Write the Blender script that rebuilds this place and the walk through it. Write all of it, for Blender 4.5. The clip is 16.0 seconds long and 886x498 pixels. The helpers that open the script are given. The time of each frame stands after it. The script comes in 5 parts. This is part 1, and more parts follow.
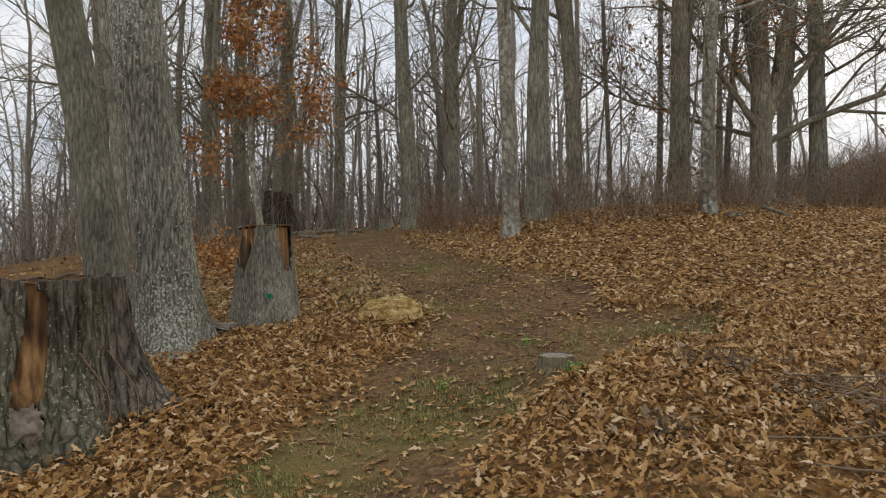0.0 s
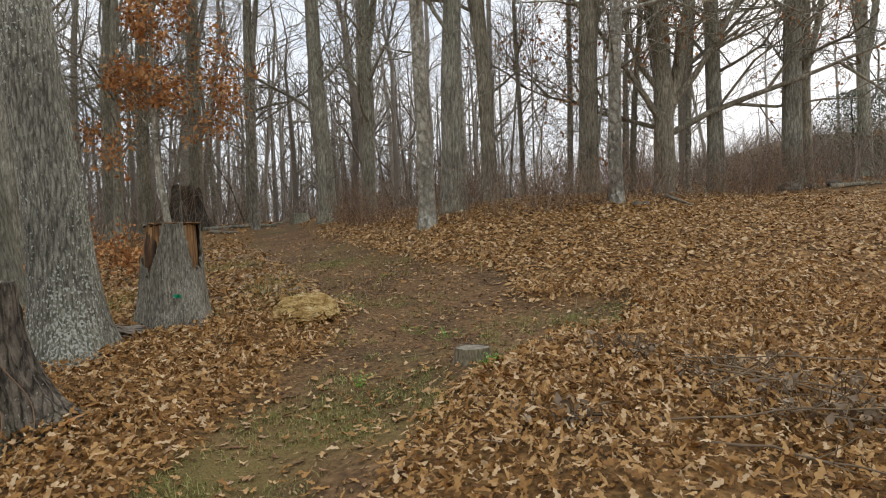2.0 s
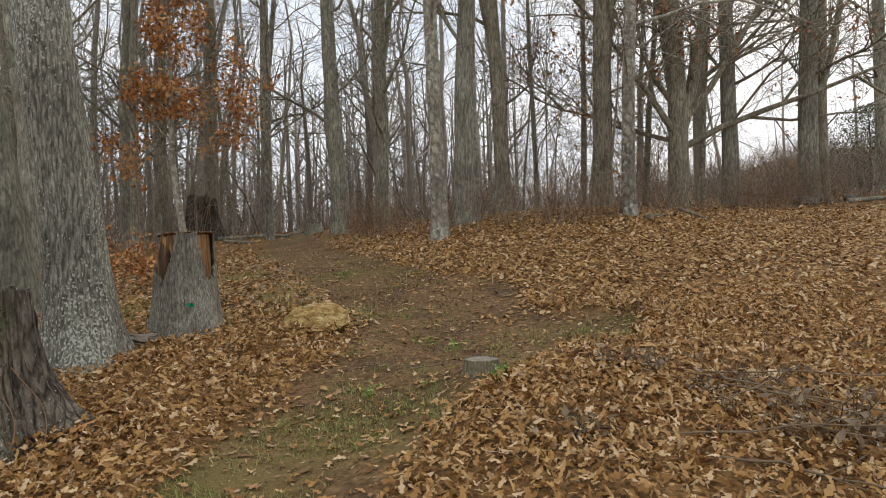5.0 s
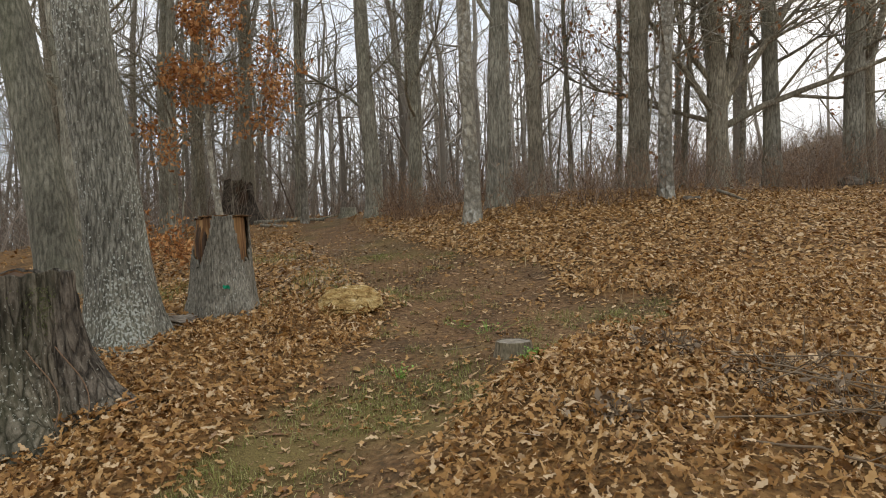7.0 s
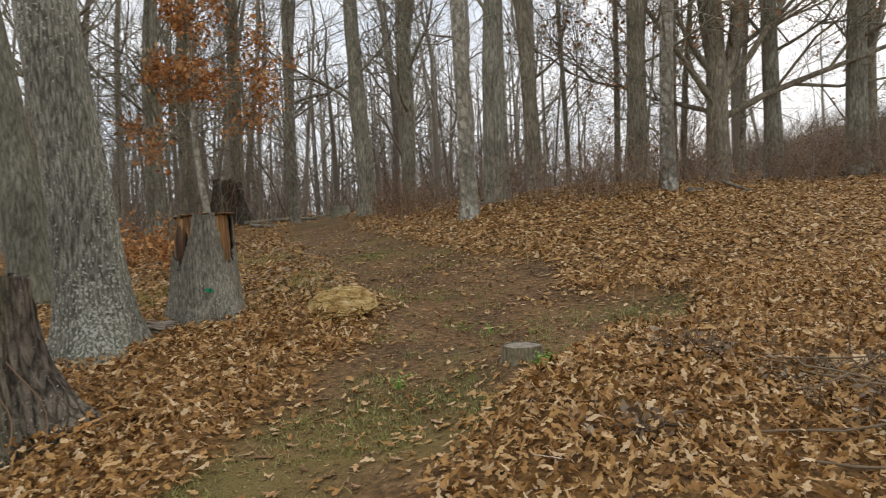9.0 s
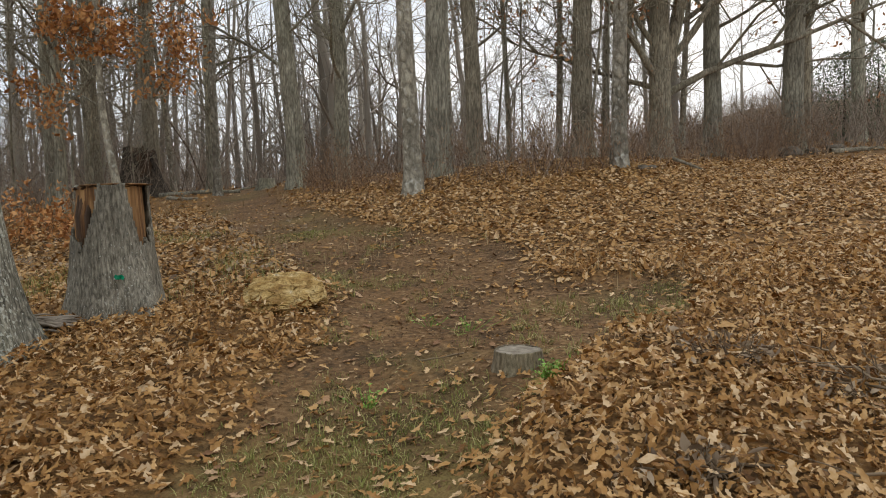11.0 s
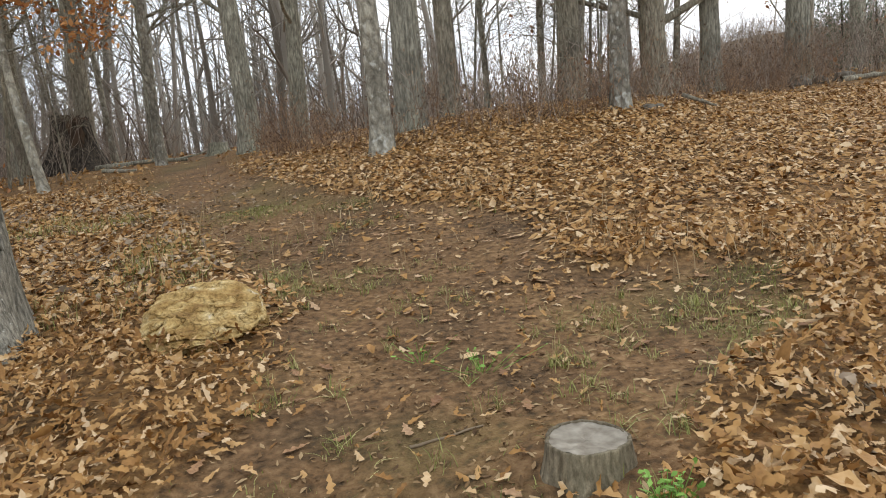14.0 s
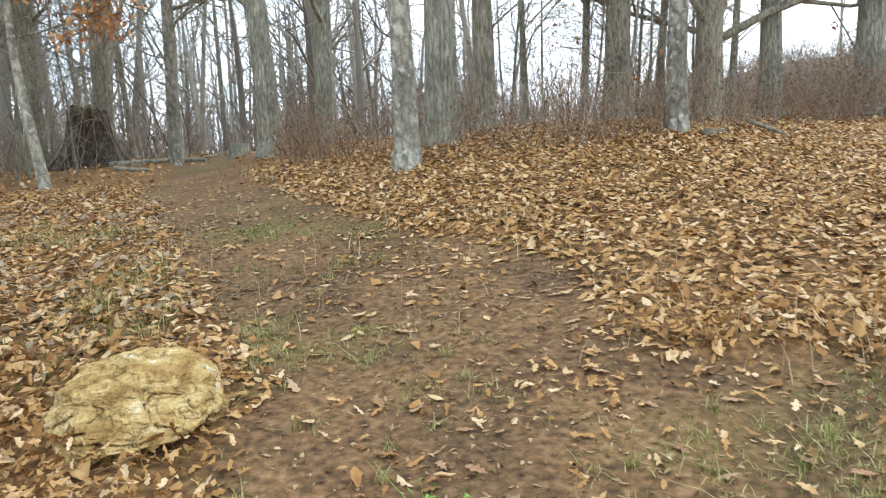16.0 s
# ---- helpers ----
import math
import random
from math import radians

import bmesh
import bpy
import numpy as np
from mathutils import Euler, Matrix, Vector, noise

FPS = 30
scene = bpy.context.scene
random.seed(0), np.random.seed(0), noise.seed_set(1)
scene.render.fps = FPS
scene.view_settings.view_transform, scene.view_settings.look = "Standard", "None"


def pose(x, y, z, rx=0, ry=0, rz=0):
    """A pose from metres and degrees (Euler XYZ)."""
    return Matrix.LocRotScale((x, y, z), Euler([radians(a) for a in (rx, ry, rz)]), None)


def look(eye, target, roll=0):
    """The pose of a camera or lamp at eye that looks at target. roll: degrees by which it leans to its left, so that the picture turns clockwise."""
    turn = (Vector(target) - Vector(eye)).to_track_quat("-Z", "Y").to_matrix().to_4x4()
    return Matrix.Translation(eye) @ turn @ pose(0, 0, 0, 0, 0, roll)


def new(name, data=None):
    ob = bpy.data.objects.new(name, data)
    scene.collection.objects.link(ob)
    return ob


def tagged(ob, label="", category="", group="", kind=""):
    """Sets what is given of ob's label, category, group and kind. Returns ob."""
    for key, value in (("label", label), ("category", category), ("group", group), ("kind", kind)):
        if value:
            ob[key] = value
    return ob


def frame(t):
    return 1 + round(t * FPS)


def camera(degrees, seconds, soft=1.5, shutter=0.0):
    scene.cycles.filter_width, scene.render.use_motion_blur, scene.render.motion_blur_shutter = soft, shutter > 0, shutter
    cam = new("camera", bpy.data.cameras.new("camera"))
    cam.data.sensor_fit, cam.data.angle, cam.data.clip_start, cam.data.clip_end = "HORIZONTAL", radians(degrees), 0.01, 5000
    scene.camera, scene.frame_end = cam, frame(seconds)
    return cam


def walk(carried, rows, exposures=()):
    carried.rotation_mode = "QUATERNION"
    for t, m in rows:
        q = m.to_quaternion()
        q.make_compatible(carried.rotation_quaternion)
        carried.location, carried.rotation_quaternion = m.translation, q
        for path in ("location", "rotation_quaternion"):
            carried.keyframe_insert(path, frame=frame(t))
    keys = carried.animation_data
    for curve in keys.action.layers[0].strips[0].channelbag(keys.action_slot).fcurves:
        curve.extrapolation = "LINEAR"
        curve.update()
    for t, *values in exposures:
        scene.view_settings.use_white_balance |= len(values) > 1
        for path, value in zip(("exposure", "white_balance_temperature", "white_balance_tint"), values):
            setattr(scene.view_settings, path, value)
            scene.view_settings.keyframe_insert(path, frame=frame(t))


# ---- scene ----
cam = camera(66.7, 16.0, 1.0, 0.15)
PATH = [
    (0, (0.131, 0.061, 1.461), (-0.03, 2.054, 1.441), -0.9),
    (0.5, (0.142, 0.056, 1.444), (0.092, 2.054, 1.36), -1.8),
    (1, (0.147, 0.072, 1.465), (0.193, 2.067, 1.343), -2.1),
    (1.5, (0.147, 0.075, 1.466), (0.21, 2.07, 1.335), -1.0),
    (2, (0.158, 0.068, 1.488), (0.238, 2.066, 1.436), -2.0),
    (2.5, (0.154, 0.054, 1.486), (0.206, 2.053, 1.461), -1.9),
    (3, (0.163, 0.051, 1.479), (0.248, 2.049, 1.465), -1.7),
    (3.5, (0.165, 0.053, 1.484), (0.237, 2.051, 1.467), -1.4),
    (6, (0.202, 0.05, 1.482), (0.199, 2.05, 1.467), -1.9),
    (6.5, (0.204, 0.062, 1.47), (0.157, 2.061, 1.438), -1.6),
    (7, (0.201, 0.066, 1.472), (0.14, 2.064, 1.41), -1.7),
    (7.5, (0.203, 0.073, 1.477), (0.14, 2.071, 1.427), -2.3),
    (8, (0.221, 0.077, 1.466), (0.13, 2.074, 1.41), -3.2),
    (8.5, (0.195, 0.205, 1.442), (0.04, 2.195, 1.321), -2.6),
    (9, (0.148, 0.527, 1.442), (0.104, 2.525, 1.375), -2.6),
    (9.2, (0.071, 0.637, 1.471), (0.157, 2.631, 1.339), -2.3),
    (11.3, (-0.179, 1.524, 1.47), (0.02, 3.508, 1.311), -2.4),
    (11.5, (-0.167, 1.601, 1.462), (0.064, 3.579, 1.277), -3.9),
    (12, (-0.076, 1.93, 1.515), (0.068, 3.92, 1.369), -1.4),
    (12.5, (-0.158, 2.236, 1.468), (-0.107, 4.226, 1.266), -0.8),
    (13, (-0.265, 2.558, 1.506), (-0.089, 4.537, 1.272), -1.8),
    (13.5, (-0.214, 2.865, 1.515), (-0.048, 4.84, 1.253), -2.4),
    (14, (-0.087, 3.14, 1.543), (0.158, 5.103, 1.25), -5.0),
    (14.4, (-0.077, 3.395, 1.515), (0.186, 5.352, 1.198), -3.8),
    (14.5, (-0.101, 3.428, 1.534), (0.112, 5.397, 1.257), -2.9),
    (15, (-0.008, 3.734, 1.58), (0.246, 5.692, 1.256), -2.6),
    (15.5, (0.104, 3.986, 1.646), (0.412, 5.93, 1.293), -2.2),
    (16, (0.054, 4.204, 1.674), (0.226, 6.178, 1.408), -2.0),
]
EXPOSURES = [(0, 0.14, 7000, 10), (2.2, 0.40, 6850, 10), (3.5, 0.40, 6850, 10), (7, 0.38, 7000, 10), (9, 0.37, 7000, 10), (11.5, 0.38, 7050, 10), (12.5, 0.38, 7050, 10), (13.5, 0.68, 6850, 10), (14.5, 1.04, 6400, 7), (16, 1.44, 6050, 3)]
walk(cam, [(t, look(e, g, r)) for t, e, g, r in PATH], EXPOSURES)

# ---- world, sun, exposure ----
world = bpy.data.worlds.new("overcast_sky")
scene.world = world
world.use_nodes = True
wn, wl = world.node_tree.nodes, world.node_tree.links
wn.clear()
w_out = wn.new("ShaderNodeOutputWorld")
w_bg = wn.new("ShaderNodeBackground")
w_sky = wn.new("ShaderNodeTexSky")
w_sky.sky_type = "NISHITA"
w_sky.sun_disc = False
w_sky.sun_elevation, w_sky.sun_rotation = radians(32), radians(35)
w_sky.dust_density = 3.0
w_dim = wn.new("ShaderNodeVectorMath")
w_dim.operation = "SCALE"
w_dim.inputs["Scale"].default_value = 0.11
w_co = wn.new("ShaderNodeTexCoord")
w_map = wn.new("ShaderNodeMapping")
w_map.inputs["Scale"].default_value = (1.0, 1.0, 3.5)
w_noise = wn.new("ShaderNodeTexNoise")
w_noise.inputs["Scale"].default_value = 2.6
w_noise.inputs["Detail"].default_value = 6
w_ramp = wn.new("ShaderNodeValToRGB")
w_ramp.color_ramp.elements[0].position, w_ramp.color_ramp.elements[0].color = 0.35, (0.62, 0.71, 0.86, 1)
w_ramp.color_ramp.elements[1].position, w_ramp.color_ramp.elements[1].color = 0.65, (0.88, 0.92, 1.0, 1)
w_mix = wn.new("ShaderNodeMix")
w_mix.data_type = "RGBA"
w_mix.inputs[0].default_value = 0.88
wl.new(w_sky.outputs[0], w_dim.inputs[0])
wl.new(w_co.outputs["Generated"], w_map.inputs[0])
wl.new(w_map.outputs[0], w_noise.inputs["Vector"])
wl.new(w_noise.outputs["Fac"], w_ramp.inputs[0])
wl.new(w_dim.outputs[0], w_mix.inputs[6])
wl.new(w_ramp.outputs[0], w_mix.inputs[7])
wl.new(w_mix.outputs[2], w_bg.inputs["Color"])
w_bg.inputs["Strength"].default_value = 1.0
wl.new(w_bg.outputs[0], w_out.inputs[0])

sun = new("sun", bpy.data.lights.new("sun", "SUN"))
sun.data.energy, sun.data.angle, sun.data.color = 0.7, radians(40), (1.0, 0.95, 0.88)
sun.matrix_basis = look((12, 17, 14), (0, 0, 0))

# ---- numeric helpers ----


def hash3(i, j, k):
    """A number from 0 to 1 for each lattice point."""
    n = (i * 374761393 + j * 668265263 + k * 2147483647 + 1013904223) & 0xFFFFFFFF
    n = ((n ^ (n >> 13)) * 1274126177) & 0xFFFFFFFF
    return ((n ^ (n >> 16)) & 0xFFFFFF) / float(0xFFFFFF)


def vnoise(x, y, z=0.0):
    """Smooth value noise from 0 to 1, about one bump a unit."""
    x, y, z = np.broadcast_arrays(np.asarray(x, float), np.asarray(y, float), np.asarray(z, float))
    i, j, k = (np.floor(a).astype(np.int64) for a in (x, y, z))
    u, v, w = x - i, y - j, z - k
    u, v, w = (a * a * (3 - 2 * a) for a in (u, v, w))
    r = 0
    for a in (0, 1):
        for b in (0, 1):
            for c in (0, 1):
                r = r + hash3(i + a, j + b, k + c) * (u if a else 1 - u) * (v if b else 1 - v) * (w if c else 1 - w)
    return r


def fbm(x, y, z=0.0, octaves=4):
    s, a, f = 0, 0.5, 1.0
    for _ in range(octaves):
        s, a, f = s + a * (vnoise(x * f, y * f, np.asarray(z) * f) - 0.5), a * 0.5, f * 2.03
    return s


def smooth(a, lo, hi):
    t = np.clip((a - lo) / (hi - lo), 0, 1)
    return t * t * (3 - 2 * t)


def trail_edges(y):
    """Where the trodden trail begins and ends across x, at a distance y."""
    left = np.interp(y, [-3, 2, 3.5, 4.2, 4.7, 5.4, 5.9, 6.6, 7.4, 8.4, 9.4, 12, 15, 19, 30],
                     [-1.4, -1.4, -1.3, -1.25, -1.05, -0.83, -0.62, -0.56, -0.70, -1.05, -1.42, -2.5, -3.6, -4.3, -5.4])
    right = np.interp(y, [-3, 2, 3.45, 3.9, 4.4, 4.75, 5.1, 5.6, 6.1, 6.7, 7.0, 7.2, 7.8, 8.4, 9.0, 9.7, 10.2, 11.1, 13, 14.8, 17, 20, 30],
                      [0.0, 0.0, 0.0, 0.25, 0.45, 0.75, 1.05, 1.55, 2.0, 2.35, 2.1, 1.2, 1.25, 1.4, 1.2, 0.8, 0.25, -0.4, -1.25, -1.9, -2.5, -3.2, -3.9])
    return left, right


def trail_mid(y):
    """The middle and the half width of the trodden trail at a distance y."""
    left, right = trail_edges(y)
    return (left + right) / 2, (right - left) / 2


def trail(x, y, soft=(-0.10, 0.16)):
    """1 on the trail, 0 off it, with a ragged edge."""
    x, y = np.asarray(x, float), np.asarray(y, float)
    left, right = trail_edges(y + 0.25 * fbm(x * 1.7, y * 1.7, 6.1, 3))
    rag = 0.45 * fbm(x * 1.5, y * 1.5, 3.1, 3)
    return smooth(np.minimum(x - left, right - x) + rag, *soft)


def land(x, y):
    """Height of the smooth lie of the land."""
    x, y = np.asarray(x, float), np.asarray(y, float)
    xx = 16 * np.tanh(x / 16)
    yy = np.where(y < 16, y, 16 + 9 * np.tanh((y - 16) / 9))
    z = -0.05 + 0.0255 * xx + 0.1046 * yy + 0.454 * np.exp(-((x - 3) ** 2 + (y - 15) ** 2) / 18) + 0.0015 * xx * yy
    r, az = np.hypot(x, y), np.degrees(np.arctan2(x, y))
    z = z + 5.6 * smooth(az, 14, 31) * smooth(az, 175, 120) * smooth(r, 30, 75)
    z = z - 7.0 * smooth(-x, 9, 50) - 6.0 * smooth(y, 28, 90) * (1 - smooth(az, 10, 24))
    return z


def ground_z(x, y):
    """Height of the ground with its trodden trail and small bumps."""
    near = 1 - smooth(np.hypot(x, y), 30, 60)
    z = land(x, y) + near * (0.10 * fbm(x * 0.9, y * 0.9, 0.7, 3) + 0.03 * fbm(x * 6, y * 6, 2.2, 3))
    z = z + 0.08 * np.exp(-((x - 0.95) ** 2 + (y - 4.6) ** 2) / 0.98) + 0.035 * np.exp(-((x - 0.55) ** 2 + (y - 5.06) ** 2) / 0.12)
    return z - 0.07 * trail(x, y, (-0.35, 0.5))


def mesh_np(name, verts, quads=None, tris=None, flat=False):
    """A mesh from arrays of places, four-cornered and three-cornered faces."""
    me = bpy.data.meshes.new(name)
    verts = np.asarray(verts, np.float32).reshape(-1, 3)
    quads = np.zeros((0, 4), np.int32) if quads is None else np.asarray(quads, np.int32).reshape(-1, 4)
    tris = np.zeros((0, 3), np.int32) if tris is None else np.asarray(tris, np.int32).reshape(-1, 3)
    me.vertices.add(len(verts))
    me.vertices.foreach_set("co", verts.ravel())
    me.loops.add(quads.size + tris.size)
    me.loops.foreach_set("vertex_index", np.concatenate([quads.ravel(), tris.ravel()]))
    me.polygons.add(len(quads) + len(tris))
    starts = np.concatenate([np.arange(len(quads)) * 4, quads.size + np.arange(len(tris)) * 3]).astype(np.int32)
    me.polygons.foreach_set("loop_start", starts)
    me.polygons.foreach_set("use_smooth", np.full(len(starts), not flat))
    me.update(calc_edges=True)
    return me


class Heap:
    """Gathers tubes and leaves, to become one mesh."""

    def __init__(self):
        self.v, self.q, self.t, self.n = [], [], [], 0

    def add(self, v, q=None, t=None):
        self.v.append(v)
        if q is not None and len(q):
            self.q.append(np.asarray(q) + self.n)
        if t is not None and len(t):
            self.t.append(np.asarray(t) + self.n)
        self.n += len(v)

    def tube(self, pts, radii, sides=5, closed=True):
        pts, radii = np.asarray(pts, float), np.asarray(radii, float)
        n = len(pts)
        tang = np.gradient(pts, axis=0)
        tang /= np.linalg.norm(tang, axis=1, keepdims=True) + 1e-9
        ref = np.array([1.0, 0.13, 0.0]) if abs(tang[0][0]) < 0.8 else np.array([0.0, 1.0, 0.1])
        side = np.cross(tang, ref)
        side /= np.linalg.norm(side, axis=1, keepdims=True) + 1e-9
        up = np.cross(side, tang)
        a = np.arange(sides) * 2 * np.pi / sides
        ring = np.cos(a)[None, :, None] * side[:, None] + np.sin(a)[None, :, None] * up[:, None]
        v = (pts[:, None] + ring * radii[:, None, None]).reshape(-1, 3)
        i, j = np.meshgrid(np.arange(n - 1), np.arange(sides), indexing="ij")
        k = (j + 1) % sides
        q = np.stack([i * sides + j, i * sides + k, (i + 1) * sides + k, (i + 1) * sides + j], -1).reshape(-1, 4)
        t = None
        if closed:
            v = np.vstack([v, pts[-1] + tang[-1] * radii[-1]])
            e = (n - 1) * sides
            t = np.stack([e + np.arange(sides), e + (np.arange(sides) + 1) % sides, np.full(sides, n * sides)], -1)
        self.add(v, q, t)

    def arrays(self):
        v = np.concatenate(self.v) if self.v else np.zeros((0, 3))
        q = np.concatenate(self.q) if self.q else np.zeros((0, 4), int)
        t = np.concatenate(self.t) if self.t else np.zeros((0, 3), int)
        return v, q, t

    def mesh(self, name, flat=False):
        return mesh_np(name, *self.arrays(), flat=flat)


def part(name, me, material, parent=None, label=""):
    """Links a mesh as one object under a thing or a part."""
    ob = new(name, me)
    if material is not None and not me.materials:
        me.materials.append(material)
    if parent is not None:
        ob.parent = parent
    return tagged(ob, label)


# ---- materials ----
def material(name, rough=0.8):
    m = bpy.data.materials.new(name)
    m.use_nodes = True
    b = m.node_tree.nodes["Principled BSDF"]
    b.inputs["Roughness"].default_value = rough
    b.inputs["Specular IOR Level"].default_value = 0.25
    return m, m.node_tree.nodes, m.node_tree.links, b


def ramp(nodes, stops):
    r = nodes.new("ShaderNodeValToRGB")
    el = r.color_ramp.elements
    while len(el) < len(stops):
        el.new(0.5)
    for e, (p, c) in zip(el, stops):
        e.position, e.color = p, (*c, 1)
    return r


def noise_node(nodes, links, scale, detail=4, stretch=(1, 1, 1), coords="Object", warp=0.0):
    co = nodes.new("ShaderNodeTexCoord")
    mp = nodes.new("ShaderNodeMapping")
    mp.inputs["Scale"].default_value = stretch
    n = nodes.new("ShaderNodeTexNoise")
    n.inputs["Scale"].default_value, n.inputs["Detail"].default_value, n.inputs["Distortion"].default_value = scale, detail, warp
    links.new(co.outputs[coords], mp.inputs[0])
    links.new(mp.outputs[0], n.inputs["Vector"])
    return n.outputs["Fac"]


def mix_colour(nodes, links, fac, a, b, blend="MIX"):
    m = nodes.new("ShaderNodeMix")
    m.data_type, m.blend_type = "RGBA", blend
    for socket, value in ((m.inputs[0], fac), (m.inputs[6], a), (m.inputs[7], b)):
        if isinstance(value, (int, float)):
            socket.default_value = value
        elif isinstance(value, tuple):
            socket.default_value = (*value, 1)
        else:
            links.new(value, socket)
    return m.outputs[2]


def bump(nodes, links, bsdf, height, strength=0.5, distance=0.01):
    b = nodes.new("ShaderNodeBump")
    b.inputs["Strength"].default_value, b.inputs["Distance"].default_value = strength, distance
    links.new(height, b.inputs["Height"])
    links.new(b.outputs[0], bsdf.inputs["Normal"])


def bark(name, dark, light, patch=None, patch_at=(0.58, 0.66), fine=26.0, spot=15.0, tall=0.2, plate=0.0, moss=0.0, crack=0.35):
    """Furrowed bark: plates between dark cracks, two tones in upright streaks, blotches, moss, and lichen where patch is given."""
    m, n, l, b = material(name, 0.9)
    plate = plate or fine * 0.6
    co, warp, push, mp = n.new("ShaderNodeTexCoord"), n.new("ShaderNodeTexNoise"), n.new("ShaderNodeVectorMath"), n.new("ShaderNodeMapping")
    warp.inputs["Scale"].default_value, warp.inputs["Detail"].default_value = plate * 0.45, 3
    push.operation = "MULTIPLY_ADD"
    push.inputs[1].default_value = (1.1 / plate,) * 3
    mp.inputs["Scale"].default_value = (1, 1, tall)
    l.new(co.outputs["Object"], warp.inputs["Vector"])
    l.new(warp.outputs["Color"], push.inputs[0])
    l.new(co.outputs["Object"], push.inputs[2])
    l.new(push.outputs[0], mp.inputs[0])
    cell = n.new("ShaderNodeTexVoronoi")
    cell.feature = "DISTANCE_TO_EDGE"
    cell.inputs["Scale"].default_value = plate
    l.new(mp.outputs[0], cell.inputs["Vector"])
    furrow = ramp(n, [(0.0, (crack,) * 3), (0.10, (0.85,) * 3), (0.28, (1.08,) * 3)])
    l.new(cell.outputs["Distance"], furrow.inputs[0])
    streak = noise_node(n, l, fine, 5, (1, 1, max(tall, 0.25)), "Object", 0.5)
    grit = noise_node(n, l, fine * 4, 3, (1, 1, 0.6))
    blotch = noise_node(n, l, 2.2, 5, (1, 1, 0.5))
    r = ramp(n, [(0.36, dark), (0.50, tuple(0.45 * a + 0.55 * c for a, c in zip(dark, light))), (0.64, light)])
    l.new(streak, r.inputs[0])
    r2 = ramp(n, [(0.33, (0.66, 0.65, 0.62)), (0.67, (1.18, 1.18, 1.14))])
    l.new(blotch, r2.inputs[0])
    r5 = ramp(n, [(0.3, (0.78, 0.78, 0.78)), (0.7, (1.18, 1.18, 1.18))])
    l.new(grit, r5.inputs[0])
    colour = mix_colour(n, l, 1.0, r.outputs[0], r2.outputs[0], "MULTIPLY")
    colour = mix_colour(n, l, 1.0, colour, r5.outputs[0], "MULTIPLY")
    colour = mix_colour(n, l, 1.0, colour, furrow.outputs[0], "MULTIPLY")
    info = n.new("ShaderNodeObjectInfo")
    r4 = ramp(n, [(0.0, (0.78, 0.76, 0.74)), (1.0, (1.15, 1.13, 1.08))])
    l.new(info.outputs["Random"], r4.inputs[0])
    colour = mix_colour(n, l, 1.0, colour, r4.outputs[0], "MULTIPLY")
    if moss:
        grown = ramp(n, [(0.48, (0, 0, 0)), (0.72, (moss, moss, moss))])
        l.new(noise_node(n, l, 1.1, 5, (1, 1, 0.45)), grown.inputs[0])
        colour = mix_colour(n, l, grown.outputs[0], colour, (0.135, 0.145, 0.068))
    if patch:
        spots = noise_node(n, l, spot, 6, (1, 1, 0.75))
        big = noise_node(n, l, 1.5, 3, (1, 1, 0.4))
        add = n.new("ShaderNodeMath")
        add.operation = "MULTIPLY_ADD"
        l.new(big, add.inputs[0])
        add.inputs[1].default_value = 0.5
        l.new(spots, add.inputs[2])
        r3 = ramp(n, [(patch_at[0] + 0.2, (0, 0, 0)), (patch_at[1] + 0.2, (1, 1, 1))])
        l.new(add.outputs[0], r3.inputs[0])
        colour = mix_colour(n, l, r3.outputs[0], colour, patch)
    l.new(colour, b.inputs["Base Color"])
    high = n.new("ShaderNodeMath")
    high.operation = "MULTIPLY_ADD"
    l.new(streak, high.inputs[0])
    high.inputs[1].default_value = 0.4
    l.new(furrow.outputs[0], high.inputs[2])
    bump(n, l, b, high.outputs[0], 1.0, 0.35 / plate)
    return m


def mottled(name, stops, scale=6.0, stretch=(1, 1, 1), rough=0.85, relief=0.01, island=False):
    """A surface of several tones in grain and blotches; island varies every piece."""
    m, n, l, b = material(name, rough)
    f = noise_node(n, l, scale, 5, stretch)
    r = ramp(n, stops)
    if island:
        geo = n.new("ShaderNodeNewGeometry")
        add = n.new("ShaderNodeMath")
        add.operation = "MULTIPLY_ADD"
        l.new(f, add.inputs[0])
        add.inputs[1].default_value = 0.5
        sc = n.new("ShaderNodeMath")
        sc.operation = "MULTIPLY_ADD"
        l.new(geo.outputs["Random Per Island"], sc.inputs[0])
        sc.inputs[1].default_value, sc.inputs[2].default_value = 0.9, -0.2
        l.new(sc.outputs[0], add.inputs[2])
        l.new(add.outputs[0], r.inputs[0])
    else:
        l.new(f, r.inputs[0])
    l.new(r.outputs[0], b.inputs["Base Color"])
    if relief:
        bump(n, l, b, f, 0.6, relief)
    return m


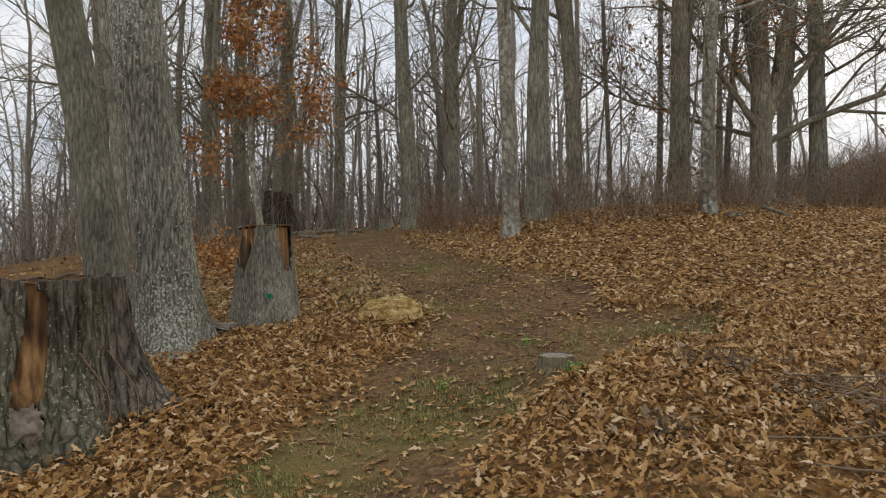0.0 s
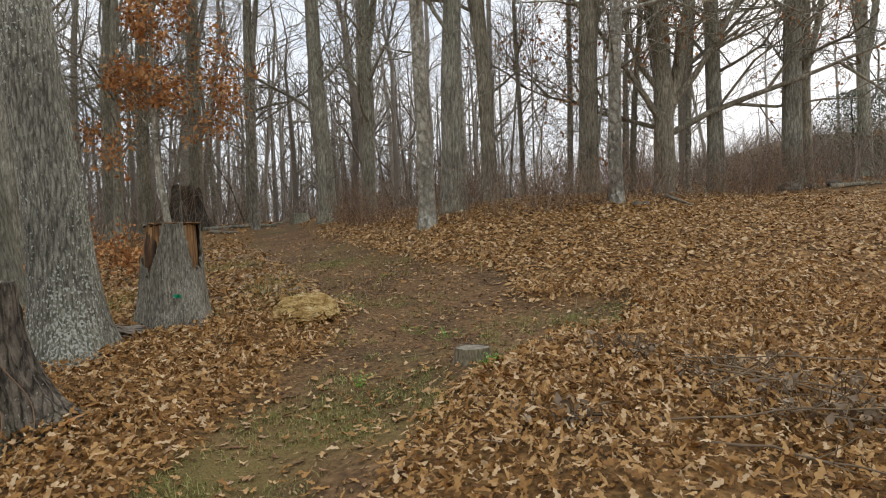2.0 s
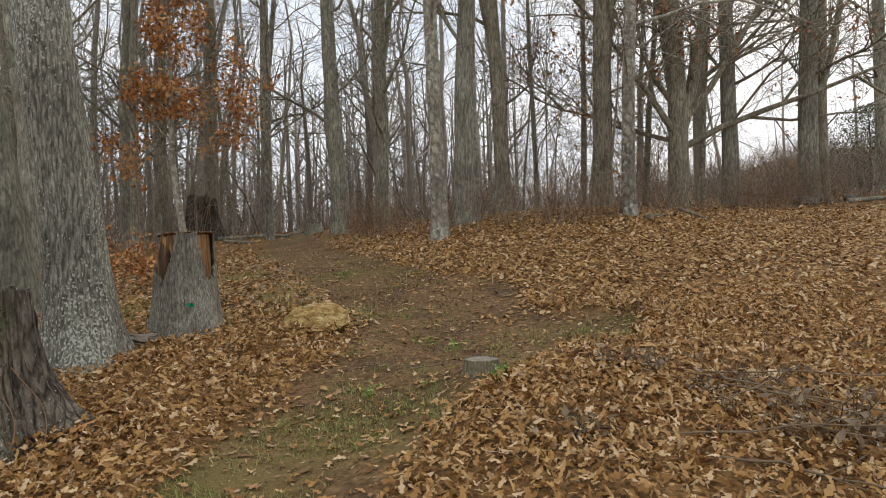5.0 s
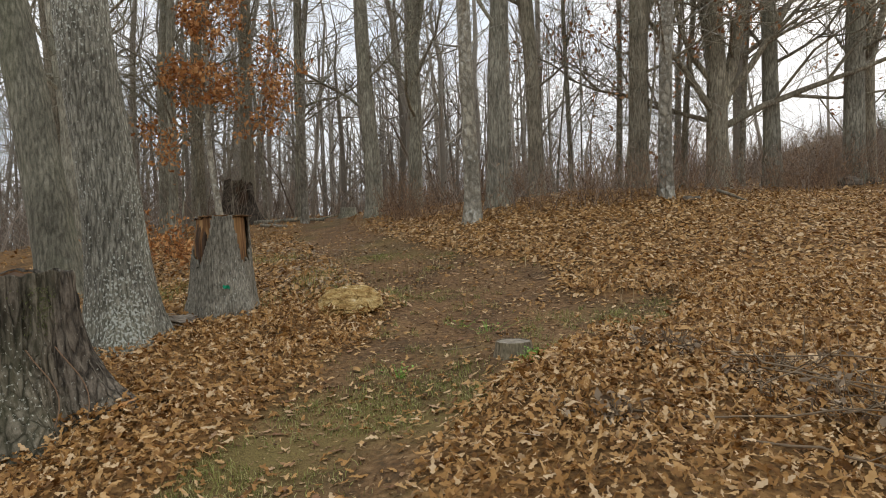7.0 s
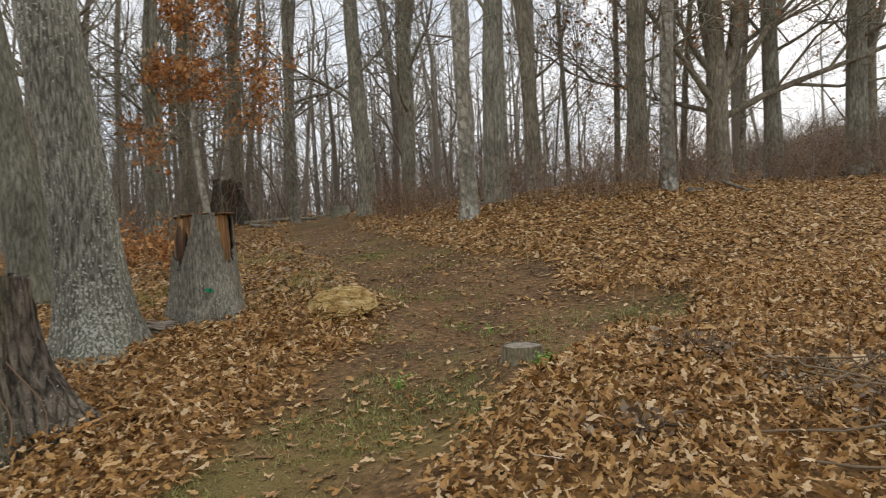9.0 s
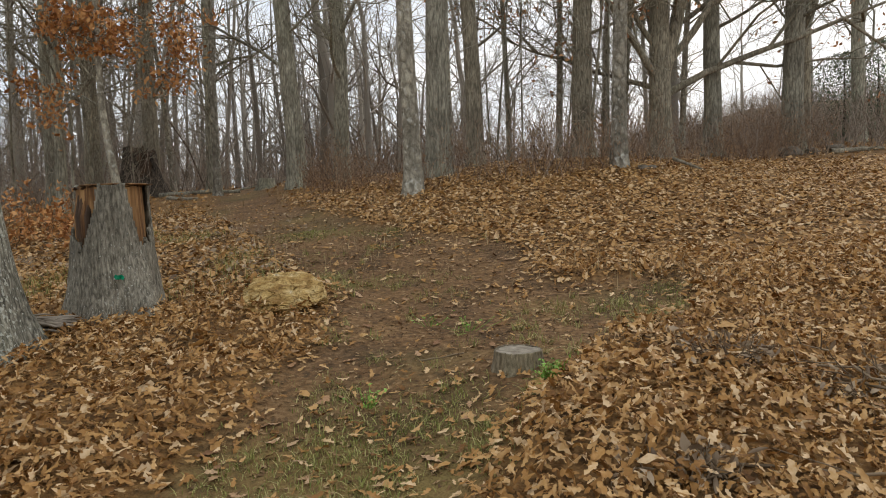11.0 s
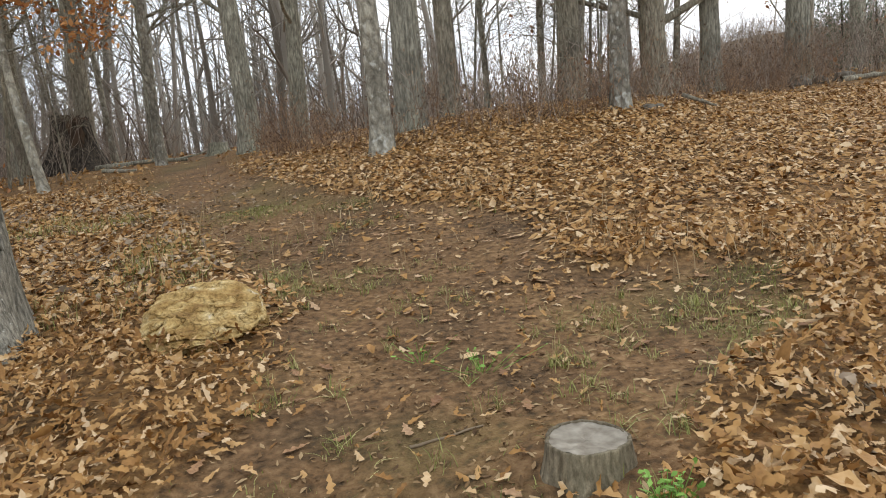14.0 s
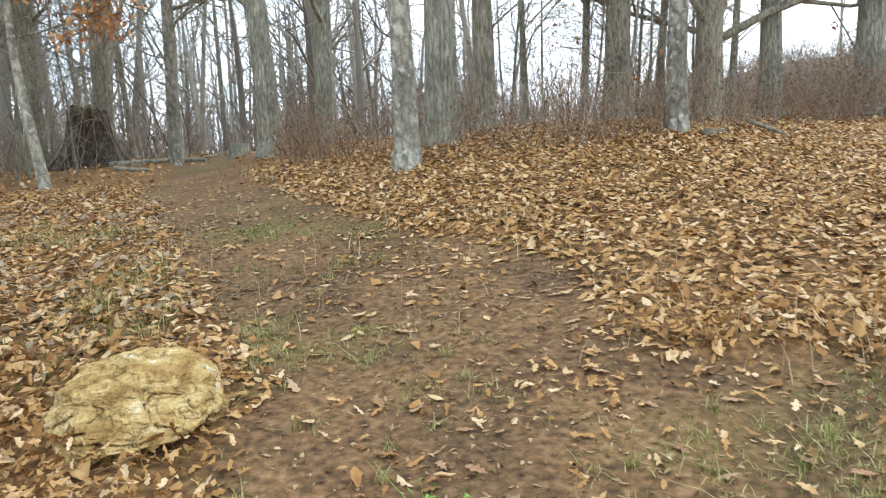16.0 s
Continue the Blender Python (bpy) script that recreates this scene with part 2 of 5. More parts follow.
BARK_GREY = bark("bark_grey", (0.225, 0.213, 0.17), (0.47, 0.448, 0.365), tall=0.13, moss=0.35, crack=0.68)
BARK_BROWN = bark("bark_brown", (0.20, 0.178, 0.135), (0.43, 0.385, 0.30), tall=0.13, moss=0.25, crack=0.68)
BARK_OLIVE = bark("bark_olive", (0.155, 0.15, 0.116), (0.32, 0.308, 0.243), fine=30.0, tall=0.11, moss=0.45, crack=0.68)
BARK_PALE = bark("bark_pale", (0.26, 0.238, 0.19), (0.45, 0.42, 0.345), (0.56, 0.545, 0.47), (0.60, 0.80), 14.0, tall=0.6, crack=0.72)
BARK_LICHEN = bark("bark_lichen", (0.15, 0.144, 0.114), (0.415, 0.402, 0.335), (0.48, 0.485, 0.41), (0.63, 0.68), 40.0, spot=50.0, tall=0.11, plate=30.0, moss=0.3, crack=0.5)
BARK_STUMP = bark("bark_stump", (0.17, 0.156, 0.122), (0.44, 0.41, 0.335), (0.54, 0.53, 0.45), (0.72, 0.80), 60.0, spot=60.0, tall=0.09, plate=40.0, crack=0.72)
BARK_OLD = bark("bark_old", (0.078, 0.062, 0.046), (0.285, 0.245, 0.195), (0.42, 0.41, 0.33), (0.715, 0.775), 34.0, spot=60.0, tall=0.07, plate=15.0, moss=0.45, crack=0.42)
BARK_DARK = bark("bark_dark", (0.04, 0.032, 0.024), (0.125, 0.098, 0.072))
FAR_WOOD = mottled("far_bark", [(0.2, (0.19, 0.166, 0.132)), (0.8, (0.41, 0.37, 0.305))], 0.8, (1, 1, 0.2), 0.95, 0, True)
TWIG = mottled("twig", [(0.3, (0.12, 0.082, 0.048)), (0.7, (0.27, 0.20, 0.125))], 3.0, (1, 1, 1), 0.9, 0, True)
WEED = mottled("dry_weed", [(0.1, (0.10, 0.062, 0.040)), (0.5, (0.235, 0.142, 0.085)), (0.9, (0.41, 0.275, 0.165))], 2.0, (1, 1, 1), 0.9, 0, True)
SCRUB = mottled("scrub_stem", [(0.1, (0.16, 0.122, 0.092)), (0.6, (0.31, 0.25, 0.19)), (0.9, (0.43, 0.35, 0.275))], 0.7, (1, 1, 1), 0.95, 0, True)
LEAF_STOPS = [(0.0, (0.125, 0.054, 0.014)), (0.22, (0.275, 0.132, 0.036)), (0.5, (0.405, 0.212, 0.064)),
              (0.75, (0.51, 0.305, 0.122)), (0.95, (0.64, 0.46, 0.265))]
LEAF = mottled("dead_oak_leaf", LEAF_STOPS, 42.0, (1, 1, 1), 0.62, 0.005, True)
LEAF_ORANGE = mottled("orange_leaf", [(0.1, (0.28, 0.11, 0.035)), (0.5, (0.52, 0.235, 0.08)), (0.9, (0.66, 0.36, 0.14))], 8.0, (1, 1, 1), 0.6, 0, True)
LEAF_FAINT = mottled("clinging_leaf", [(0.1, (0.25, 0.11, 0.045)), (0.9, (0.50, 0.26, 0.12))], 8.0, (1, 1, 1), 0.6, 0, True)
LEAF_GREY = mottled("weathered_leaf", [(0.1, (0.15, 0.10, 0.06)), (0.9, (0.40, 0.30, 0.195))], 9.0, (1, 1, 1), 0.7, 0.003, True)
CRUMB = mottled("leaf_crumb", [(0.1, (0.085, 0.045, 0.018)), (0.55, (0.22, 0.125, 0.052)), (0.95, (0.42, 0.29, 0.15))], 9.0, (1, 1, 1), 0.75, 0.0, True)
LEAF_PALE = mottled("pale_leaf", [(0.3, (0.42, 0.32, 0.23)), (0.7, (0.62, 0.52, 0.42))], 12.0, (1, 1, 1), 0.6, 0.003)
GRASS = mottled("grass", [(0.1, (0.135, 0.150, 0.034)), (0.5, (0.26, 0.262, 0.064)), (0.9, (0.46, 0.40, 0.17))], 2.0, (1, 1, 1), 0.6, 0, True)
GREEN_LEAF = mottled("green_sprout", [(0.2, (0.12, 0.24, 0.03)), (0.8, (0.26, 0.44, 0.085))], 8.0, (1, 1, 1), 0.5, 0, True)
MOSS = mottled("moss", [(0.2, (0.085, 0.095, 0.035)), (0.8, (0.17, 0.18, 0.075))], 20.0, (1, 1, 1), 0.9, 0, True)
EVERGREEN = mottled("evergreen", [(0.2, (0.09, 0.115, 0.07)), (0.8, (0.19, 0.22, 0.14))], 2.0, (1, 1, 1), 0.6, 0, True)
STRAW = mottled("straw", [(0.1, (0.20, 0.125, 0.06)), (0.6, (0.36, 0.25, 0.125)), (0.95, (0.52, 0.40, 0.23))], 2.0, (1, 1, 1), 0.8, 0, True)
ROT_WOOD = mottled("rotten_wood", [(0.27, (0.028, 0.017, 0.011)), (0.44, (0.14, 0.068, 0.028)), (0.58, (0.34, 0.185, 0.075)), (0.74, (0.50, 0.30, 0.13))], 7.0, (2.4, 2.4, 0.28), 0.85, 0.02)
DARK_WOOD = mottled("dark_rotten_wood", [(0.3, (0.03, 0.02, 0.013)), (0.7, (0.12, 0.072, 0.042))], 9.0, (1, 1, 0.3), 0.9, 0.02)
PALE_WOOD = mottled("split_wood", [(0.25, (0.12, 0.095, 0.07)), (0.55, (0.29, 0.24, 0.18)), (0.8, (0.46, 0.40, 0.32))], 14.0, (0.3, 1, 1), 0.85, 0.01)
CUT_WOOD = mottled("weathered_cut", [(0.25, (0.15, 0.12, 0.085)), (0.7, (0.38, 0.335, 0.26))], 22.0, (1, 1, 1), 0.85, 0.006)
BARK_LOW = bark("bark_low", (0.15, 0.118, 0.075), (0.33, 0.275, 0.19), None, (0.7, 0.8), 60.0, moss=0.35, tall=0.15, crack=0.75)
STONE_STOPS = [(0.30, (0.22, 0.115, 0.034)), (0.42, (0.38, 0.235, 0.080)), (0.54, (0.52, 0.355, 0.138)), (0.64, (0.62, 0.465, 0.225)), (0.74, (0.82, 0.75, 0.60))]
GREY_STONE = mottled("grey_stone", [(0.25, (0.09, 0.075, 0.055)), (0.7, (0.26, 0.225, 0.175))], 6.0, (1, 1, 1.5), 0.9, 0.02)
TAPE = mottled("green_tape", [(0.3, (0.0, 0.30, 0.14)), (0.7, (0.015, 0.47, 0.26))], 20.0, (1, 1, 1), 0.4, 0)


def stone_material():
    """Yellow-brown sandstone with open seams, pits and pale crusts."""
    m, n, l, b = material("yellow_stone", 0.92)
    co, warp, push = n.new("ShaderNodeTexCoord"), n.new("ShaderNodeTexNoise"), n.new("ShaderNodeVectorMath")
    warp.inputs["Scale"].default_value, warp.inputs["Detail"].default_value = 6.0, 4
    push.operation = "MULTIPLY_ADD"
    push.inputs[1].default_value = (0.34, 0.34, 0.34)
    l.new(co.outputs["Object"], warp.inputs["Vector"])
    l.new(warp.outputs["Color"], push.inputs[0])
    l.new(co.outputs["Object"], push.inputs[2])
    seam = n.new("ShaderNodeTexVoronoi")
    seam.feature = "DISTANCE_TO_EDGE"
    seam.inputs["Scale"].default_value = 4.0
    flat = n.new("ShaderNodeMapping")
    flat.inputs["Scale"].default_value = (0.55, 1.3, 1.6)
    l.new(push.outputs[0], flat.inputs[0])
    l.new(flat.outputs[0], seam.inputs["Vector"])
    dark = ramp(n, [(0.0, (0.74, 0.70, 0.64)), (0.02, (0.93, 0.92, 0.9)), (0.10, (1.04, 1.04, 1.04))])
    l.new(seam.outputs["Distance"], dark.inputs[0])
    tone = noise_node(n, l, 7.0, 8, (1, 1, 1.4), "Object", 0.6)
    r = ramp(n, STONE_STOPS)
    l.new(tone, r.inputs[0])
    grain = noise_node(n, l, 70.0, 4)
    g = ramp(n, [(0.3, (0.7, 0.68, 0.64)), (0.7, (1.2, 1.2, 1.2))])
    l.new(grain, g.inputs[0])
    c = mix_colour(n, l, 1.0, mix_colour(n, l, 1.0, r.outputs[0], g.outputs[0], "MULTIPLY"), dark.outputs[0], "MULTIPLY")
    l.new(c, b.inputs["Base Color"])
    high = n.new("ShaderNodeMath")
    high.operation = "MULTIPLY_ADD"
    l.new(grain, high.inputs[0])
    high.inputs[1].default_value = 0.5
    l.new(dark.outputs[0], high.inputs[2])
    bump(n, l, b, high.outputs[0], 1.0, 0.025)
    return m


STONE = stone_material()


def ground_material():
    m, n, l, b = material("forest_soil", 0.95)
    at = n.new("ShaderNodeAttribute")
    at.attribute_name = "trail"
    green = n.new("ShaderNodeAttribute")
    green.attribute_name = "turf"
    grain = noise_node(n, l, 22, 6)
    patch = noise_node(n, l, 1.6, 5)
    speck = noise_node(n, l, 90, 3)
    dirt = ramp(n, [(0.30, (0.070, 0.044, 0.022)), (0.5, (0.166, 0.096, 0.043)), (0.70, (0.270, 0.168, 0.084))])
    l.new(grain, dirt.inputs[0])
    litter = ramp(n, [(0.3, (0.070, 0.038, 0.014)), (0.5, (0.19, 0.106, 0.038)), (0.7, (0.34, 0.20, 0.078))])
    l.new(grain, litter.inputs[0])
    tone = ramp(n, [(0.32, (0.66, 0.66, 0.66)), (0.5, (1.02, 0.96, 0.91)), (0.68, (1.25, 1.2, 1.1))])
    l.new(patch, tone.inputs[0])
    moss = ramp(n, [(0.3, (0.095, 0.070, 0.025)), (0.7, (0.215, 0.172, 0.062))])
    l.new(speck, moss.inputs[0])
    base = mix_colour(n, l, at.outputs["Fac"], litter.outputs[0], dirt.outputs[0])
    base = mix_colour(n, l, green.outputs["Fac"], base, moss.outputs[0])
    base = mix_colour(n, l, 1.0, base, tone.outputs[0], "MULTIPLY")
    l.new(base, b.inputs["Base Color"])
    fine = n.new("ShaderNodeMath")
    fine.operation = "MULTIPLY_ADD"
    l.new(speck, fine.inputs[0])
    fine.inputs[1].default_value = 0.6
    l.new(grain, fine.inputs[2])
    bump(n, l, b, fine.outputs[0], 1.0, 0.014)
    return m


# ---- ground ----
def turf(x, y):
    """Where grass and moss grow along the trail."""
    near = trail(x, y) * smooth(np.asarray(y), 6.0, 3.6)
    spots = smooth(fbm(np.asarray(x) * 1.1, np.asarray(y) * 1.1, 8.3, 3), -0.06, 0.20)
    thin = 0.7 * trail(x, y) * smooth(fbm(np.asarray(x) * 0.9, np.asarray(y) * 0.9, 5.5, 3) + 0.05 * smooth(np.asarray(x), 0.6, 1.5), -0.01, 0.20)
    return np.clip(near * spots + thin, 0, 1)


def graded(lo, hi, step, far, count):
    inner = np.arange(lo, hi + step / 2, step)
    grow = np.geomspace(step, far, count)
    return np.concatenate([lo - np.cumsum(grow)[::-1], inner, hi + np.cumsum(grow)])


gx, gy = graded(-6, 8, 0.085, 110, 45), graded(-1.5, 13, 0.085, 110, 45)
GX, GY = np.meshgrid(gx, gy, indexing="xy")
GZ = ground_z(GX, GY)
i, j = np.meshgrid(np.arange(len(gy) - 1), np.arange(len(gx) - 1), indexing="ij")
w = len(gx)
ground_me = mesh_np("ground", np.stack([GX, GY, GZ], -1), np.stack([i * w + j, i * w + j + 1, (i + 1) * w + j + 1, (i + 1) * w + j], -1))
for key, values in (("trail", trail(GX, GY)), ("turf", turf(GX, GY))):
    ground_me.attributes.new(key, "FLOAT", "POINT").data.foreach_set("value", values.astype(np.float32).ravel())
ground = tagged(part("ground", ground_me, ground_material()), "brown forest soil with a trodden grassy dirt trail", "ground", kind="structure")


def gz(x, y):
    return float(ground_z(np.array([x]), np.array([y]))[0])


# ---- trees ----
def unit(v):
    return v / (np.linalg.norm(v) + 1e-9)


def limb_line(r, start, way, length, n, wander, lift):
    """A crooked line of n points from start along way."""
    step, p, d, out = length / (n - 1), np.array(start, float), unit(np.array(way, float)), [np.array(start, float)]
    for _ in range(n - 1):
        d = unit(d + r.normal(0, wander, 3) + (0, 0, lift))
        p = p + d * step
        out.append(p)
    return np.array(out)


def spread_way(r, d, angle):
    """A way at about that angle from d."""
    side = unit(np.cross(d, r.normal(0, 1, 3)))
    return unit(d * math.cos(angle) + side * math.sin(angle))


def branch(r, heap, tips, start, way, length, radius, level, sides, kids, lift=0.05, wander=0.16):
    """A limb with its branches and twigs, into heap; the ends go to tips."""
    n = (6 if sides > 4 else 4) if level == 0 else ((4 if sides > 4 else 3) if level == 1 else (3 if level == 2 and len(kids) > 2 else 2))
    line = limb_line(r, start, way, length, n, wander + 0.05 * level, lift)
    heap.tube(line, np.linspace(radius, radius * (0.3 if level < 2 else 0.45), n), max(3, sides - level), level < 1)
    if level >= len(kids):
        tips.append(line)
        return
    for c in range(kids[level]):
        f = 0.2 + 0.78 * (c + r.random()) / kids[level]
        k = min(int(f * (n - 1)), n - 2)
        p = line[k] + (line[k + 1] - line[k]) * (f * (n - 1) - k)
        d = spread_way(r, unit(line[k + 1] - line[k]), r.uniform(0.45, 1.0))
        branch(r, heap, tips, p, d, length * r.uniform(0.42, 0.75) * (1.1 - 0.4 * f), max(radius * r.uniform(0.32, 0.5), 0.0045), level + 1, sides, kids, lift * 0.6)


def trunk_mesh(r, line, radii, sides=24, ridge=0.05, flare=0.0, seed=0.0):
    """A trunk with furrows and a root flare, as a closed tube."""
    zs = np.concatenate([[0], np.cumsum(np.linalg.norm(np.diff(line, axis=0), axis=1))])
    s = np.arange(0, zs[-1], max(0.10, zs[-1] / 90))
    pts = np.stack([np.interp(s, zs, line[:, k]) for k in range(3)], -1)
    rad = np.interp(s, zs, radii)
    a = np.arange(sides) * 2 * np.pi / sides
    A, S = np.meshgrid(a, s)
    R = rad[:, None] * (1 + ridge * 2 * fbm(np.cos(A) * 3.2 + seed, np.sin(A) * 3.2, S * 0.45, 3) + ridge * 1.2 * (vnoise(np.cos(A) * 9 + seed, np.sin(A) * 9, S * 1.1) - 0.5))
    if flare:
        lobes = 0.55 + 0.45 * np.cos(A * 4 + seed + 0.8 * np.sin(A + seed)) + 0.3 * np.cos(A * 7 + 2 * seed)
        R = R + flare * np.exp(-S / 0.28) * np.clip(0.45 + 0.55 * lobes, 0.1, 1.4) + 0.35 * flare * np.exp(-S / 0.9)
    v = np.stack([pts[:, None, 0] + R * np.cos(A), pts[:, None, 1] + R * np.sin(A), pts[:, None, 2] + 0 * R], -1).reshape(-1, 3)
    n = len(s)
    i, j = np.meshgrid(np.arange(n - 1), np.arange(sides), indexing="ij")
    k = (j + 1) % sides
    q = np.stack([i * sides + j, i * sides + k, (i + 1) * sides + k, (i + 1) * sides + j], -1).reshape(-1, 4)
    v = np.vstack([v, pts[-1] + (0, 0, 0.05)])
    e = (n - 1) * sides
    t = np.stack([e + np.arange(sides), e + (np.arange(sides) + 1) % sides, np.full(sides, n * sides)], -1)
    return mesh_np("trunk", v, q, t)


def bare_tree(name, x, y, diam, lean=0.0, height=18.0, clear=6.0, limbs=9, forks=(), mat=None, seed=1, label="", sides=20, flare=0.0,
              kids=(5, 4), lean_y=0.0, limb_len=3.6, ridge=0.05, group="", leaf=None, extra=()):
    """A leafless tree: a tapered trunk that may fork into stems, and limbs with their twigs.
    forks: (height, sideways per metre, depthways per metre, share of the trunk's width) of each further stem.
    extra: limbs at a known height: (height, way, length, radius)."""
    r = np.random.default_rng(seed)
    base = np.array([x, y, gz(x, y) - 0.15])
    tree = tagged(new(name), label, "tree", group)
    tree.location = base
    hs = np.array([0, 0.6, 1.5, 3, 5, 7.5, 10, 13, 16, 20])
    hs = np.append(hs[hs < height - 1], height)
    wob = np.cumsum(r.normal(0, 0.05, (len(hs), 2)), axis=0) * np.minimum(hs, 8)[:, None] / 4
    line = np.stack([lean * hs + wob[:, 0], lean_y * hs + wob[:, 1], hs], -1)
    rad = diam / 2 * np.interp(hs / height, [0, 0.04, 0.45, 1], [1.06, 0.94, 0.72, 0.12])
    part("trunk", trunk_mesh(r, line, rad, sides, ridge, flare, seed * 1.7), mat, tree)
    stems = [(line, rad, clear, tree)]
    for fh, sx, sy, share in forks:
        p0 = np.array([np.interp(fh, hs, line[:, k]) for k in range(3)])
        r0 = np.interp(fh, hs, rad) * share
        n = 9
        u = np.linspace(0, 1, n)
        top = height - fh - 1
        sl = p0 + np.stack([sx * top * u ** 0.75, sy * top * u ** 0.75, top * u], -1) + np.cumsum(r.normal(0, 0.05, (n, 3)), axis=0) * u[:, None]
        sr = r0 * np.linspace(1, 0.15, n)
        stem = part("stem", trunk_mesh(r, sl, sr, max(10, sides - 6), ridge, 0, seed * 2.3 + fh), mat, tree)
        stems.append((sl, sr, fh + 1.5, stem))
    tips = []
    for c in range(limbs):
        sl, sr, low, holder = stems[c % len(stems)]
        h = low + (height * 0.93 - low) * ((c // len(stems) + r.random()) / max(1, limbs / len(stems))) ** 1.5
        p = np.array([np.interp(h, sl[:, 2], sl[:, k]) for k in range(3)])
        rr = np.interp(h, sl[:, 2], sr)
        a = r.uniform(0, 2 * np.pi)
        way = np.array([math.cos(a), math.sin(a), r.uniform(0.35, 1.1)])
        heap = Heap()
        branch(r, heap, tips, p, way, limb_len * r.uniform(0.5, 1.15), min(0.055, rr * r.uniform(0.16, 0.36)), 0, 6, kids, wander=0.23)
        part("limb", heap.mesh("limb"), mat, holder)
    for h, way, length, radius in extra:
        p = np.array([np.interp(h, line[:, 2], line[:, k]) for k in range(3)])
        heap = Heap()
        branch(r, heap, tips, p, way, length, radius, 0, 7, (8, 5, 3), 0.03, 0.09)
        part("limb", heap.mesh("limb"), mat, tree)
    if leaf:
        count, size, lmat, below = leaf
        ends = np.array([t[-1] for t in tips] + [t[1] for t in tips])
        ends = ends[ends[:, 2] < below]
        if len(ends):
            pick = ends[r.integers(0, len(ends), count)] + r.normal(0, 0.10, (count, 3))
            heap = Heap()
            v, q = leaf_cloud(r, pick, np.full(count, size) * r.uniform(0.6, 1.2, count), flatness=0.9)
            heap.add(v, q)
            part("dead_foliage", heap.mesh("dead_foliage"), lmat, tree, "orange-brown dead leaves still clinging")
    return tree


# Stations of an oak leaf: how far along, and half its width.
LOBES = ((0, 0.012), (0.14, 0.03), (0.26, 0.14), (0.38, 0.08), (0.54, 0.25), (0.68, 0.11), (0.82, 0.20), (1.0, 0.02))
TINY = ((0, 0.05), (0.5, 0.25), (1.0, 0.06))
PLAIN = ((0, 0.03), (0.3, 0.22), (0.65, 0.30), (1.0, 0.04))


def leaf_cloud(r, places, sizes, flatness=0.35, shape=PLAIN, curl=0.5, normals=None):
    """Curled leaves at the places, each lying about flat; returns places and four-cornered faces."""
    n, st = len(places), np.array(shape)
    k = len(st)
    u, hw = st[:, 0] - 0.5, st[:, 1]
    across = np.array([-1, 0, 1.0])
    U = np.broadcast_to(u[None, :, None], (n, k, 3))
    jag = 1 + r.normal(0, 0.12, (n, k, 3))
    W = hw[None, :, None] * across[None, None] * jag
    fold, bend, twist = (r.normal(0, curl, (n, 1, 1)) for _ in range(3))
    roll, arch = np.abs(fold) * 7 + 0.3, bend * 2.2 + 0.01
    Z = (1 - np.cos(roll * W)) / roll + (1 - np.cos(arch * U)) / arch * 0.8 + twist * U * W * 1.6
    P = np.stack([np.sin(arch * U) / arch + 0 * W, np.sin(roll * W) / roll, Z], -1) * sizes[:, None, None, None]
    yaw = r.uniform(0, 2 * np.pi, n)
    tx, ty = r.normal(0, flatness, n), r.normal(0, flatness, n)
    flip = np.where(r.random(n) < 0.5, 1, -1)
    P[..., 2] *= flip[:, None, None]
    c, s = np.cos(tx)[:, None, None], np.sin(tx)[:, None, None]
    y, z = P[..., 1] * c - P[..., 2] * s, P[..., 1] * s + P[..., 2] * c
    c, s = np.cos(ty)[:, None, None], np.sin(ty)[:, None, None]
    x, z = P[..., 0] * c + z * s, -P[..., 0] * s + z * c
    c, s = np.cos(yaw)[:, None, None], np.sin(yaw)[:, None, None]
    x, y = x * c - y * s, x * s + y * c
    if normals is not None:
        z = z + x * normals[:, 0, None, None] + y * normals[:, 1, None, None]
    v = np.stack([x, y, z], -1) + np.asarray(places)[:, None, None]
    i, j = np.meshgrid(np.arange(k - 1), np.arange(2), indexing="ij")
    q = np.stack([i * 3 + j, (i + 1) * 3 + j, (i + 1) * 3 + j + 1, i * 3 + j + 1], -1).reshape(-1, 4)
    q = (q[None] + (np.arange(n) * k * 3)[:, None, None]).reshape(-1, 4)
    return v.reshape(-1, 3), q


FOREST = "bare trees of the wood"
GREY_LABEL = "tall bare deciduous tree with grey-brown furrowed bark"
